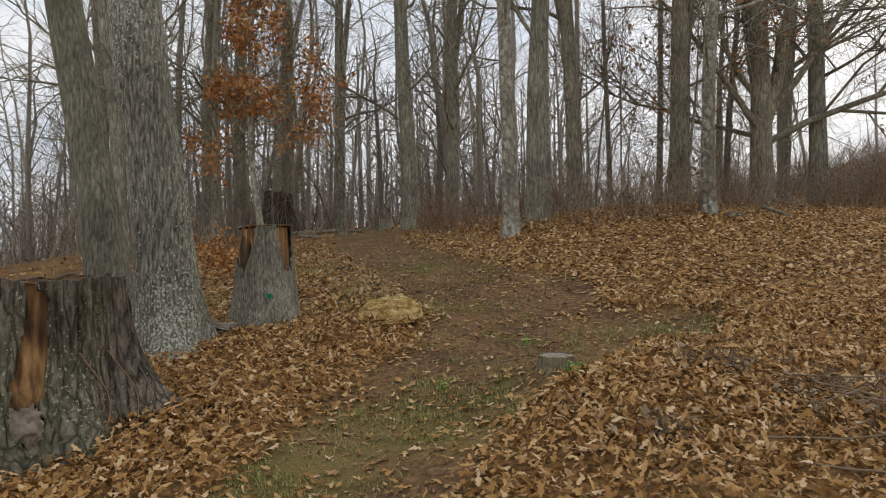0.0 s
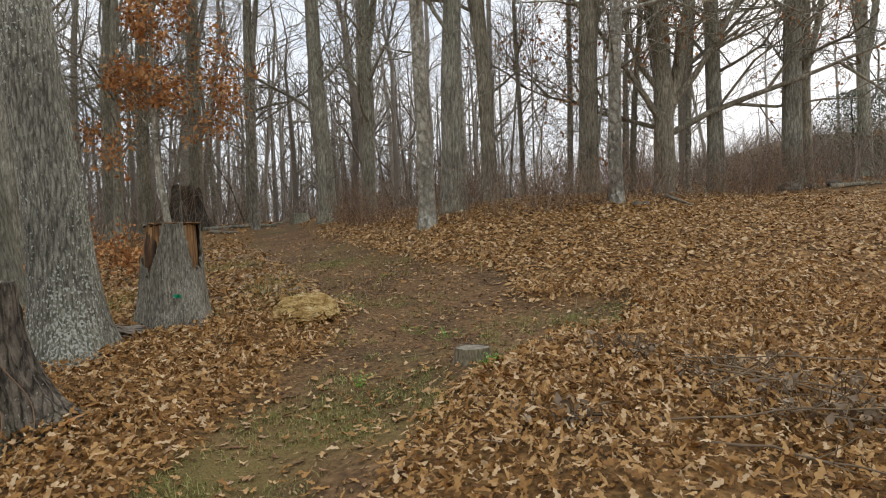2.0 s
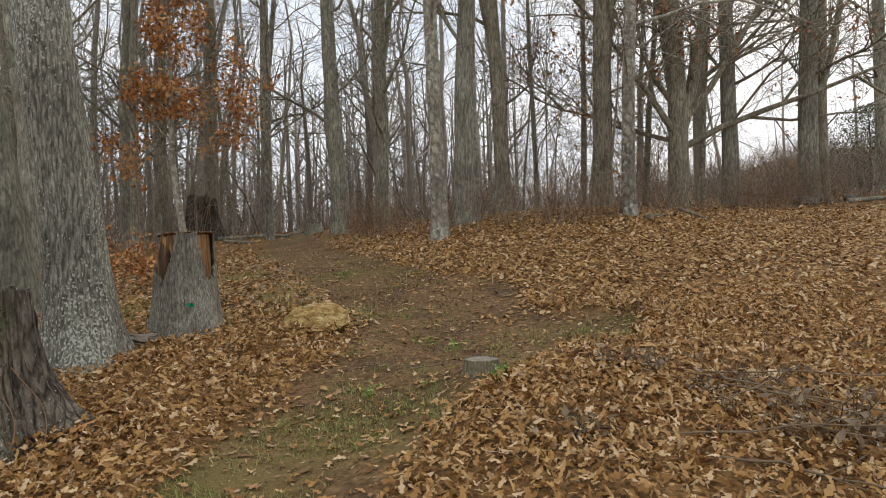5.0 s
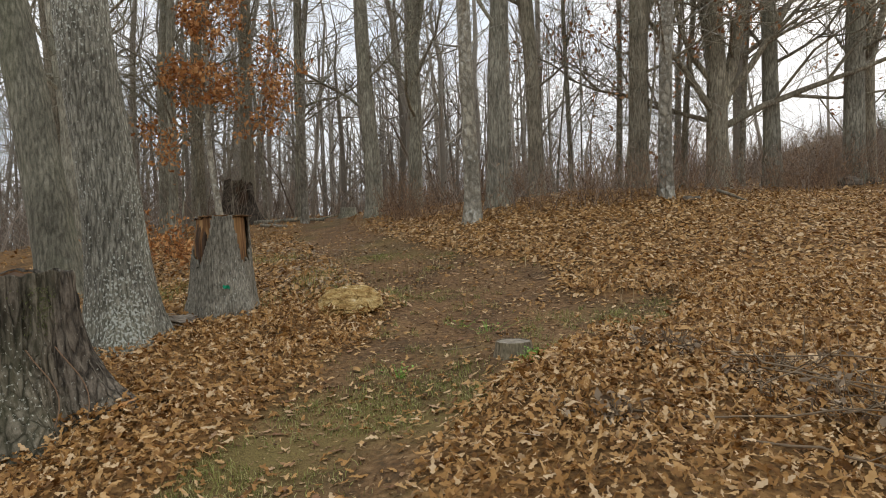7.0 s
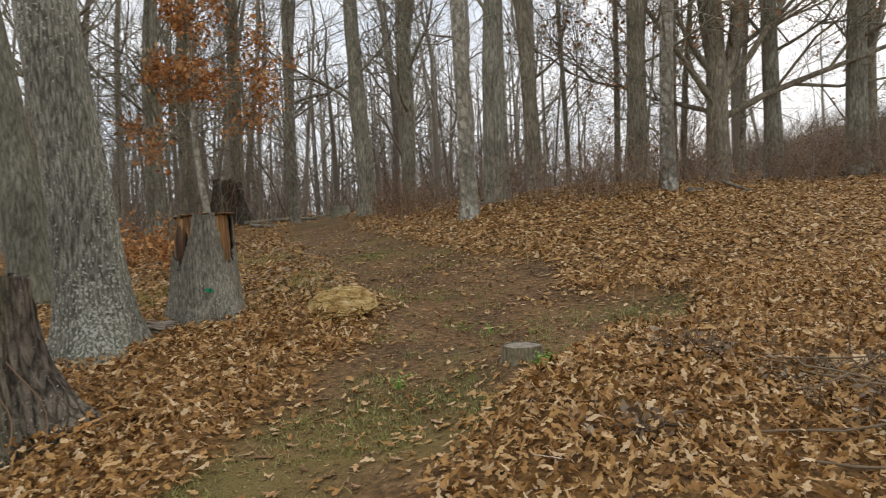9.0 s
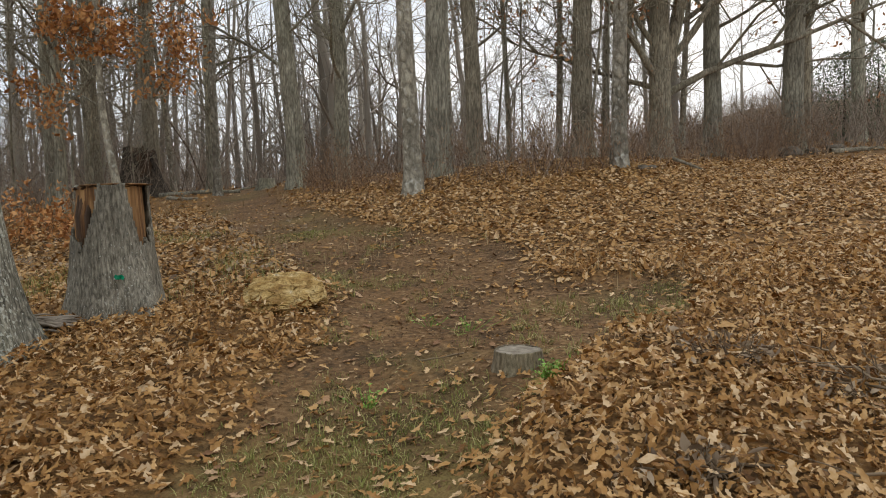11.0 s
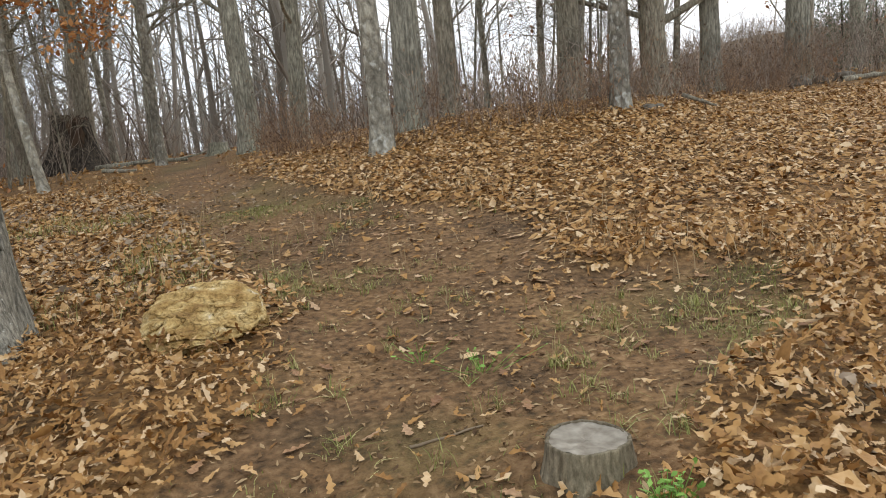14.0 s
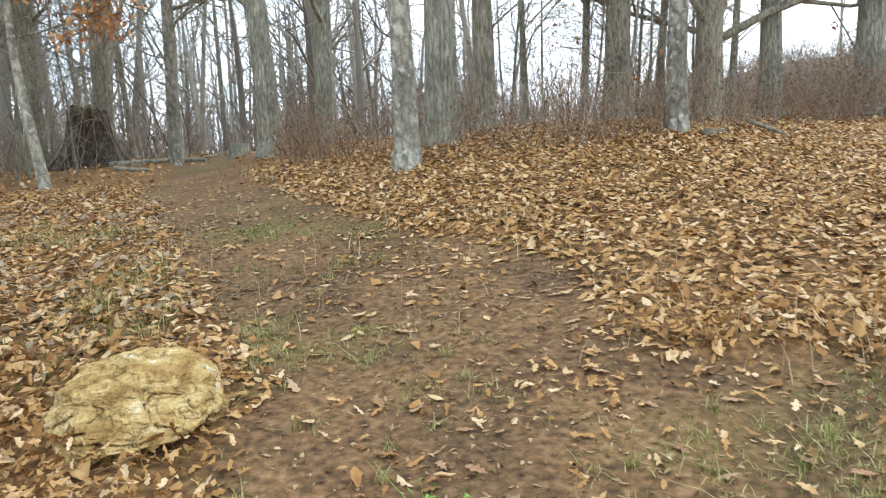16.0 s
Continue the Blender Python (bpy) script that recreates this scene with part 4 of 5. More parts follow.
def stump(name, x, y, r_top, r_low, h, gaps, seed, label, core_mat, top_mat, bark_mat, roots=0.1, ragged=0.05, n_a=150, n_z=70, sink=0.06, furrow=0.02):
    """An old stump: a furrowed bark shell, torn open at gaps (angle, half width, from this share of the height), round a wooden core."""
    thing = tagged(new(name), label, "tree stump")
    thing.location = (x, y, gz(x, y) - sink)

    def top(A):
        return h * (1 + ragged * 2 * fbm(np.cos(A) * 4 + seed, np.sin(A) * 4, 0.0, 3))

    def profile(A, Z):
        lobes = 0.6 + 0.4 * np.cos(4 * A + seed) + 0.35 * np.cos(7 * A + 2.1 * seed)
        grow = np.exp(-Z / (0.22 * h + 0.04))
        return r_top + (r_low - r_top) * np.exp(-Z / (0.5 * h)) + roots * grow * np.clip(lobes, 0, 1.5) + 0.03 * r_top * np.cos(3 * A + seed)

    def shell(A, S, Z):
        ridges = np.abs(fbm(np.cos(A) * 7.5 * r_top / 0.3 + seed, np.sin(A) * 7.5 * r_top / 0.3, Z * 1.3, 3)) * 4
        chips = fbm(np.cos(A) * 22 * r_top / 0.3, np.sin(A) * 22 * r_top / 0.3 + seed, Z * 9, 2)
        return profile(A, Z) + furrow * (1.2 - np.clip(ridges * 1.4, 0, 1.6)) + furrow * 0.5 * chips

    v, q, A, S = stump_grid(n_a, n_z, shell, top)
    keep = np.ones(len(q), bool)
    torn = 0.30 * fbm(np.cos(A) * 5, np.sin(A) * 5 + seed, S * 5, 3)
    for mid, half, low in gaps:
        keep &= ~((np.abs(angle_from(A, mid)) + torn * 1.2 < half * (0.55 + 0.45 * smooth(S, low, low + 0.28))) & (S + torn > low))
    bark_ob = part("bark", mesh_np("bark", v, q[keep]), bark_mat, thing)
    solid = bark_ob.modifiers.new("thickness", "SOLIDIFY")
    solid.thickness, solid.offset = min(0.032, 0.09 * r_top), -1

    def inner(A, S, Z):
        grain = fbm(np.cos(A) * 16 + seed, np.sin(A) * 16, Z * 1.1, 3)
        return profile(A, Z) - 0.035 + 0.03 * grain

    v, q, _, _ = stump_grid(n_a, n_z // 2, inner, lambda A: top(A) - 0.012)
    part("heartwood", mesh_np("heartwood", v, q), core_mat, thing, "exposed orange-brown rotting wood")
    rings = np.linspace(0, 1, 10)
    a = np.arange(n_a) * 2 * np.pi / n_a
    A, U = np.meshgrid(a, rings)
    T = top(A)
    R = (profile(A, T) - min(0.03, 0.04 * r_top)) * U
    Z = T - 0.02 * min(1, h) - 0.05 * min(1, h) * (1 - U ** 2) + 0.03 * fbm(R * np.cos(A) * 14, R * np.sin(A) * 14, seed, 3)
    v = np.stack([R * np.cos(A), R * np.sin(A), Z], -1).reshape(-1, 3)
    i, j = np.meshgrid(np.arange(9), np.arange(n_a), indexing="ij")
    k = (j + 1) % n_a
    q = np.stack([i * n_a + j, i * n_a + k, (i + 1) * n_a + k, (i + 1) * n_a + j], -1).reshape(-1, 4)
    part("cut_top", mesh_np("cut_top", v, q), top_mat, thing, "weathered uneven stump top")
    return thing


def blob(seed, size, rough=0.25, freq=2.2, ledges=0.0, n=48):
    """A lump of stone or wood with uneven sides and, if asked, worn ledges."""
    a, b = np.linspace(0, 2 * np.pi, n, endpoint=False), np.linspace(-np.pi / 2, np.pi / 2, n // 2)
    A, B = np.meshgrid(a, b)
    cb = np.sign(np.cos(B)) * np.abs(np.cos(B)) ** 0.6
    d = np.stack([cb * np.cos(A), cb * np.sin(A), np.sign(np.sin(B)) * np.abs(np.sin(B)) ** 0.8], -1)
    k = 1 + rough * 2 * fbm(d[..., 0] * freq + seed, d[..., 1] * freq, d[..., 2] * freq, 4)
    v = d * k[..., None]
    if ledges:
        step = np.sin((v[..., 2] + 0.35 * fbm(v[..., 0] * 2, v[..., 1] * 2, seed, 3)) * 16)
        v[..., :2] *= (1 + ledges * step)[..., None]
        v[..., 2] += 0.16 * fbm(v[..., 0] * 4, v[..., 1] * 7, seed, 3)
    v = (v * np.array(size)).reshape(-1, 3)
    m = n // 2
    i, j = np.meshgrid(np.arange(m - 1), np.arange(n), indexing="ij")
    k = (j + 1) % n
    q = np.stack([i * n + j, i * n + k, (i + 1) * n + k, (i + 1) * n + j], -1).reshape(-1, 4)
    return mesh_np("lump", v, q)


def piece_of(thing, name):
    """The part of a thing that has this name."""
    return next(c for c in thing.children if c.name.split(".")[0] == name)


# the tall stump beside the lichen-covered oak
tall = stump("tree_stump", -2.42, 7.30, 0.268, 0.35, 1.10, ((radians(-140), radians(46), 0.56), (radians(-16), radians(32), 0.55)), 2.3,
             "tall grey broken stump with torn orange wood and a green marker", ROT_WOOD, DARK_WOOD, BARK_STUMP, 0.11, 0.03)
slab = part("top_plate", blob(4.0, (0.275, 0.25, 0.012), 0.22, 2.4, 0, 60), ROT_WOOD, tall, "thin ragged bark plate on top")
slab.location = (0.04, 0, 1.10)
splinter_mid = radians(-130)
for k in range(5):
    a = splinter_mid + (k - 2) * 0.16
    heap = Heap()
    top_z = 1.06 - 0.03 * k
    heap.tube([(0.26 * math.cos(a), 0.26 * math.sin(a), 0.62 + 0.05 * (k % 2)), (0.255 * math.cos(a), 0.255 * math.sin(a), 0.85), (0.235 * math.cos(a), 0.235 * math.sin(a), top_z)],
              [0.025, 0.03, 0.016], 6)
    part("splinter", heap.mesh("splinter"), ROT_WOOD if k in (0, 3) else DARK_WOOD, piece_of(tall, "heartwood"))


def marker(parent, a, r, z, size):
    n = bmesh.new()
    bmesh.ops.create_grid(n, x_segments=6, y_segments=3, size=1.0)
    for v in n.verts:
        v.co = Vector((v.co.x * size, 0.012 * math.sin(v.co.x * 5) - 0.006, v.co.y * size * 0.55 * (1 - 0.4 * abs(v.co.x)) + 0.2 * size * math.sin(v.co.x * 3)))
    bmesh.ops.solidify(n, geom=n.faces[:], thickness=0.003)
    me = bpy.data.meshes.new("green_marker")
    n.to_mesh(me)
    n.free()
    ob = part("green_marker", me, TAPE, parent, "small bright green plastic marker")
    ob.matrix_basis = pose(r * math.cos(a), r * math.sin(a), z, 0, 25, math.degrees(a) + 90)
    return ob


marker(piece_of(tall, "bark"), radians(-66), 0.375, 0.36, 0.035)

# the broad hollow stump close by
broad = stump("tree_stump", -2.78, 4.22, 0.375, 0.56, 1.06, ((radians(-66), radians(7), 0.18), (radians(-160), radians(16), 0.3)), 5.1,
              "broad old grey stump with deep furrows and a rotten strip", ROT_WOOD, DARK_WOOD, BARK_OLD, 0.40, 0.035, 220, 100, 0.1, 0.036)
marker(piece_of(broad, "bark"), radians(-40), 0.60, 0.24, 0.022)
for k, (a0, r0) in enumerate(((-30, 0.56), (-14, 0.62))):
    heap, a = Heap(), radians(a0)
    us = np.linspace(0, 1, 9)
    heap.tube(np.stack([(r0 + 0.05 - 0.13 * us) * np.cos(a + 0.15 * np.sin(us * 4)), (r0 + 0.05 - 0.13 * us) * np.sin(a + 0.15 * np.sin(us * 4)), 0.12 + 0.5 * us], -1), np.full(9, 0.004), 5)
    part("vine", heap.mesh("vine"), WEED, piece_of(broad, "bark"), "thin dry vine")
moss_r = np.random.default_rng(99)
ma, mz = moss_r.normal(radians(-22), 0.13, 420), 0.98 - np.abs(moss_r.normal(0, 0.2, 420))
mr = 0.425 + 0.10 * np.exp(-mz / 0.5)
v, q = leaf_cloud(moss_r, np.stack([mr * np.cos(ma), mr * np.sin(ma), mz], -1), moss_r.uniform(0.008, 0.02, 420), 1.2, TINY, 0.4)
tagged(part("moss", mesh_np("moss", v, q), MOSS, piece_of(broad, "bark"), "dull green moss on the bark"), kind="stuff")
knob = part("burl", blob(8.0, (0.08, 0.07, 0.10), 0.6, 4.5), PALE_WOOD, piece_of(broad, "bark"), "pale knotted burl")
knob.location = (0.25, -0.58, 0.25)

# the low sawn stump in the trail
low = stump("sawn_stump", 0.55, 5.06, 0.122, 0.14, 0.14, (), 1.2, "low sawn stump with weathered pale top in the trail", ROT_WOOD, CUT_WOOD, BARK_LOW, 0.03, 0.02, 90, 26, 0.050, 0.005)

# the dark stub far behind
stump("dark_stump", -6.95, 21.5, 0.36, 0.80, 1.35, ((radians(-60), radians(25), 0.4),), 3.3, "dark rotten stump at the edge of the wood", DARK_WOOD, DARK_WOOD, BARK_DARK, 0.25, 0.28, 80, 40)
stump("small_stump", -3.6, 22.4, 0.22, 0.30, 0.36, (), 6.3, "small weathered stump beside the far trail", ROT_WOOD, CUT_WOOD, BARK_GREY, 0.1, 0.2, 60, 24)

# ---- stones and wood on the ground ----
def boulder_mesh(sx, sy, sz, n=150):
    """A squat weathered boulder: knobs, cracks and an undercut front."""
    a, b = np.linspace(0, 2 * np.pi, n, endpoint=False), np.linspace(-np.pi / 2, np.pi / 2, n // 2)
    A, B = np.meshgrid(a, b)
    cb = np.abs(np.cos(B)) ** 0.55
    d = np.stack([cb * np.cos(A), cb * np.sin(A), np.sign(np.sin(B)) * np.abs(np.sin(B)) ** 0.6], -1)
    x, y, z = d[..., 0], d[..., 1], d[..., 2]
    k = 1 + 0.42 * fbm(x * 1.4 + 5, y * 1.4, z * 1.4, 2) + 0.17 * fbm(x * 3.4, y * 3.4 + 2, z * 3.4, 3)
    crack = np.abs(fbm(x * 1.6 + 9, y * 2.4 + 0.9 * x, z * 1.2, 3))
    k = k - 0.15 * np.exp(-(crack / 0.012) ** 2) + 0.08 * fbm(x * 9, y * 9, z * 9, 3) + 0.05 * fbm(x * 26, y * 26, z * 26, 2) + 0.22 * np.round(3 * fbm(x * 1.9, y * 1.9 + 3, z * 1.9, 2)) / 3
    k = k - 0.22 * smooth(x, 0.2, 0.8) * smooth(-y, 0.1, 0.7) * smooth(-z, -0.25, 0.5)
    k = k - 0.34 * smooth(x, -0.1, 0.6) * smooth(-y, 0.15, 0.7) * smooth(-z, -0.1, 0.35)
    v = d * k[..., None]
    level = 2.2 * (v[..., 1] + 0.45 * v[..., 0] + 0.9 * fbm(x * 2.1, y * 2.1 + 4, 0.5, 3))
    step = np.floor(level) + smooth(level - np.floor(level), 0.35, 0.65)
    v[..., 2] += smooth(z, 0.1, 0.6) * (0.22 * step - 0.22 * level * 0.5)
    v = (v * np.array((sx, sy, sz))).reshape(-1, 3)
    m = n // 2
    i, j = np.meshgrid(np.arange(m - 1), np.arange(n), indexing="ij")
    k = (j + 1) % n
    return mesh_np("boulder", v, np.stack([i * n + j, i * n + k, (i + 1) * n + k, (i + 1) * n + j], -1).reshape(-1, 4))



rock = tagged(part("boulder", boulder_mesh(0.325, 0.36, 0.125, 200), STONE), "flat yellow-brown boulder half sunk in leaves", "rock")
rock.matrix_basis = pose(-0.98, 6.95, gz(-0.98, 6.95) + 0.055, 10, -2, 8)
for k, (x, y, s) in enumerate(((9.9, 17.2, 0.3), (10.6, 17.4, 0.22), (11.4, 17.7, 0.28), (4.52, 13.15, 0.13), (4.72, 13.25, 0.10))):
    st = tagged(part("stone", blob(11.0 + k, (s, s * 0.7, s * 0.45), 0.4, 1.9, 0.03, 36), GREY_STONE), "grey weathered stone among leaves at the wood edge", "stone", "stones at the wood edge")
    st.matrix_basis = pose(x, y, gz(x, y) + s * 0.2, 5 * k, 8, 40 * k)


def log(name, a, b, radius, mat, label, seed, sides=14, crook=0.03, stubs=2):
    """A dead log or branch lying from a to b."""
    r = np.random.default_rng(seed)
    n = 10
    u = np.linspace(0, 1, n)[:, None]
    p = np.array(a)[None] * (1 - u) + np.array(b)[None] * u
    length = np.linalg.norm(np.array(b) - np.array(a))
    p = np.hstack([p, (ground_z(p[:, 0], p[:, 1]) + radius * 0.75)[:, None]]) if p.shape[1] == 2 else p
    p = p + np.cumsum(r.normal(0, crook * length / 6, (n, 3)), axis=0) * np.array([1, 1, 0.35])
    thing = tagged(new(name), label, "fallen wood")
    heap = Heap()
    heap.tube(p, radius * np.linspace(1, 0.55, n) * r.uniform(0.92, 1.08, n), sides)
    stem = part("stem", heap.mesh("stem"), mat, thing)
    for _ in range(stubs):
        k = r.integers(2, n - 1)
        heap = Heap()
        heap.tube(limb_line(r, p[k], (r.normal(), r.normal(), 0.35), length * r.uniform(0.12, 0.3), 4, 0.15, 0.0), radius * np.linspace(0.5, 0.2, 4), 5)
        part("side_twig", heap.mesh("side_twig"), mat, stem)
    return thing


log("fallen_log", (5.12, 13.25, gz(5.12, 13.25) + 0.20), (5.6, 13.0, gz(5.6, 13.0) + 0.02), 0.034, BARK_BROWN, "short brown broken branch leaning at the wood edge", 1)
log("fallen_log", (-6.2, 20.6), (-3.9, 20.2), 0.07, BARK_GREY, "fallen branch on the far forest floor", 2)
log("fallen_log", (-5.6, 19.3), (-4.6, 18.2), 0.05, BARK_PALE, "pale fallen branch on the far forest floor", 3)
log("fallen_log", (11.0, 17.3), (12.6, 17.6), 0.07, BARK_BROWN, "grey fallen log among stones at the wood edge", 4)
STICKS = "dead sticks in the leaves"
for k, (a, b, rad) in enumerate((((1.75, 4.72, 0.52), (2.55, 3.6, 0.60), 0.010), ((1.1, 3.72, 0.46), (2.6, 3.15, 0.52), 0.008), ((1.5, 3.35, 0.44), (2.15, 2.75, 0.42), 0.009),
                                ((2.0, 4.35, 0.62), (2.7, 3.3, 0.50), 0.008), ((1.9, 4.5, 0.60), (3.0, 4.0, 0.62), 0.007), ((1.85, 3.9, 0.5), (2.5, 4.3, 0.66), 0.006))):
    s = log("dead_stick", a, b, rad * 0.85, TWIG, "thin grey-brown dead stick lying on leaves", 20 + k, 7, 0.13, 3)
    s["group"] = STICKS
log("dead_stick", (0.02, 5.45), (0.30, 5.5), 0.007, TWIG, "short dead stick on the bare trail", 40, 7, 0.04, 0)
def split_wood(seed, length):
    """A torn piece of wood: strands of fibre side by side."""
    r = np.random.default_rng(seed)
    thing = tagged(new("split_wood"), "pale split piece of wood beside the stump", "wood", "split wood")
    for _ in range(13):
        heap = Heap()
        c, ln = r.normal(0, (0.03, 0.012)), length * r.uniform(0.5, 1.0)
        u = np.linspace(-0.5, 0.5, 6)
        mid = r.normal(0, 0.08 * length)
        line = np.stack([mid + ln * u, c[0] + 0.05 * length * u * r.normal() + 0.006 * r.normal(size=6), c[1] + 0.004 * r.normal(size=6)], -1)
        heap.tube(line, r.uniform(0.008, 0.017) * np.array([0.35, 0.9, 1.0, 1.0, 0.8, 0.3]), 6)
        part("fibre", heap.mesh("fibre"), PALE_WOOD, thing)
    return thing


for k, (x, y, turn, ln) in enumerate(((-2.80, 6.62, 15, 0.46), (-2.68, 6.72, -8, 0.38), (-2.86, 6.78, 30, 0.40), (-2.62, 6.60, 5, 0.3))):
    split_wood(30 + k, ln).matrix_basis = pose(x, y, gz(x, y) + 0.06 + 0.014 * k, 10 * k - 12, 6 * k - 8, turn)


def seedling(x, y, height, seed):
    """A knee-high oak seedling that keeps its dead leaves."""
    r = np.random.default_rng(seed)
    plant = tagged(new("oak_seedling"), "small oak seedling with orange-brown dead leaves", "plant", "oak seedlings")
    plant.location = (x, y, gz(x, y) - 0.02)
    heap, ends = Heap(), []
    for _ in range(5):
        branch(r, heap, ends, (r.normal(0, 0.12), r.normal(0, 0.12), 0), (r.normal(0, 0.4), r.normal(0, 0.4), 1), height * r.uniform(0.6, 1.0), 0.007, 0, 5, (5, 2), 0.0)
    tagged(part("stem_tangle", heap.mesh("stem_tangle"), TWIG, plant), kind="stuff")
    pts = np.array([e[-1] for e in ends] + [e[0] for e in ends])
    pick = pts[r.integers(0, len(pts), 260)] + r.normal(0, 0.05, (260, 3))
    v, q = leaf_cloud(r, pick, r.uniform(0.05, 0.11, 260), 0.8, BROAD, 0.5)
    part("foliage", mesh_np("foliage", v, q), LEAF_ORANGE, plant, "orange-brown dead leaves")


for k, (x, y, h) in enumerate(((-5.63, 11.6, 0.7), (-5.2, 12.3, 0.5), (-6.2, 14.4, 0.8), (-3.9, 10.6, 0.45))):
    seedling(x, y, h, 61 + k)


# ---- grass, sprouts and loose leaves ----
def blades(r, x, y, heights, width, bend=0.5):
    """Bent blades of grass standing at the places."""
    n = len(x)
    z = ground_z(x, y)
    a, lean = r.uniform(0, 2 * np.pi, n), np.abs(r.normal(0, bend, n))
    h = heights
    u = np.array([0, 0.5, 1.0])
    out = lean[:, None] * h[:, None] * u[None] ** 1.7
    px, py, pz = x[:, None] + np.cos(a)[:, None] * out, y[:, None] + np.sin(a)[:, None] * out, z[:, None] + h[:, None] * u[None] * (1 - 0.25 * lean[:, None] * u[None])
    wd = width * np.array([1, 0.8, 0.12])[None] * r.uniform(0.6, 1.3, n)[:, None]
    sx, sy = -np.sin(a)[:, None] * wd, np.cos(a)[:, None] * wd
    v = np.stack([np.stack([px - sx, py - sy, pz], -1), np.stack([px + sx, py + sy, pz], -1)], 2).reshape(-1, 3)
    q = np.array([[0, 1, 3, 2], [2, 3, 5, 4]])
    return v, (q[None] + (np.arange(n) * 6)[:, None, None]).reshape(-1, 4)


def grass():
    r = np.random.default_rng(51)
    n = 260000
    x, y = r.uniform(-1.8, 2.6, n), r.uniform(1.0, 11.0, n)
    dense = turf(x, y) * smooth(fbm(x * 2.4, y * 2.4, 6.6, 3), -0.08, 0.12)
    keep = r.random(n) < dense
    x, y = x[keep], y[keep]
    v, q = blades(r, x, y, r.uniform(0.012, 0.045, len(x)), 0.0022, 1.1)
    return tagged(part("grass", mesh_np("grass", v, q), GRASS), "thin short green and yellow grass on the trail", "grass", kind="stuff")


grass()


def tufts():
    """Small loose tufts of grass on the bare part of the trail."""
    r = np.random.default_rng(57)
    cx, cy = r.uniform(-1.6, 2.4, 420), r.uniform(4.2, 9.5, 420)
    keep = (r.random(420) < smooth(fbm(cx * 0.8, cy * 0.8, 3.3, 2), -0.12, 0.12)) & (trail(cx, cy) > 0.35)
    cx, cy = cx[keep], cy[keep]
    k = r.integers(8, 34, len(cx))
    x, y = np.repeat(cx, k), np.repeat(cy, k)
    spread = np.repeat(r.uniform(0.012, 0.05, len(cx)), k)
    x, y = x + r.normal(0, 1, len(x)) * spread, y + r.normal(0, 1, len(y)) * spread
    v, q = blades(r, x, y, r.uniform(0.025, 0.085, len(x)), 0.0018, 1.2)
    return tagged(part("grass_tufts", mesh_np("grass_tufts", v, q), GRASS), "small thin green grass tufts on bare dirt", "grass", kind="stuff")


tufts()


def straw():
    r = np.random.default_rng(52)
    n = 17000
    x, y = r.uniform(-4.5, 3.0, n), r.uniform(6.5, 17.0, n)
    keep = (r.random(n) < smooth(fbm(x * 0.9, y * 0.9, 2.6, 3), 0.02, 0.2) + 0.12) & ((trail(x, y) < 0.8) | (r.random(n) < 0.35)) & (x < trail_mid(y)[0] + 1.8)
    x, y = x[keep], y[keep]
    v, q = blades(r, x, y, r.uniform(0.06, 0.26, len(x)), 0.003, 0.9)
    return tagged(part("dry_grass", mesh_np("dry_grass", v, q), STRAW), "tufts of dry brown grass beside the trail", "grass", kind="stuff")


straw()


def side_grass():
    """Thin yellow-green grass among the leaves beside the trail."""
    r = np.random.default_rng(58)
    n = 9000
    x, y = r.uniform(-4.2, -1.2, n), r.uniform(7.4, 12.0, n)
    keep = (r.random(n) < smooth(fbm(x * 1.1, y * 1.1, 14.0, 3), 0.0, 0.2)) & (trail(x, y) < 0.5)
    x, y = x[keep], y[keep]
    v, q = blades(r, x, y, r.uniform(0.04, 0.16, len(x)), 0.003, 1.0)
    return tagged(part("side_grass", mesh_np("side_grass", v, q), GRASS), "thin yellow-green grass among leaves beside the trail", "grass", kind="stuff")


side_grass()


def dry_stalk(x, y, height, lean):
    stalk = Heap()
    stalk.tube([(0, 0, -0.03), (lean * 0.4, 0, height * 0.5), (lean, 0.01, height)], [0.006, 0.005, 0.003], 6)
    ob = tagged(part("dry_stalk", stalk.mesh("dry_stalk"), STRAW), "thin pale dry stalk standing beside the trail", "plant")
    ob.location = (x, y, gz(x, y))


dry_stalk(-1.52, 9.46, 0.40, 0.09)


def sprout(x, y, count, size, seed):
    r = np.random.default_rng(seed)
    p = np.stack([x + r.normal(0, size, count), y + r.normal(0, size * 0.8, count)], -1)
    z = ground_z(p[:, 0], p[:, 1]) + r.uniform(0.03, 0.10, count)
    plant = tagged(new("green_sprout"), "small bright green leafy weed growing from leaves", "plant")
    plant.location = (x, y, gz(x, y))
    v, q = leaf_cloud(r, np.column_stack([p, z]) - np.array([x, y, gz(x, y)]), r.uniform(0.014, 0.034, count), 0.5, PLAIN, 0.3)
    tagged(part("foliage", mesh_np("foliage", v, q), GREEN_LEAF, plant), kind="stuff")
    heap = Heap()
    for a, b in zip(p, z):
        heap.tube([(0.3 * (a[0] - x), 0.3 * (a[1] - y), 0), (a[0] - x, a[1] - y, b - gz(x, y))], [0.0015, 0.001], 3, False)
    tagged(part("stalk", heap.mesh("stalk"), GREEN_LEAF, plant), kind="stuff")


sprout(0.66, 4.74, 90, 0.055, 1)
sprout(-0.28, 4.85, 26, 0.05, 2)
sprout(0.40, 6.0, 22, 0.09, 3)
sprout(0.15, 6.25, 16, 0.08, 4)


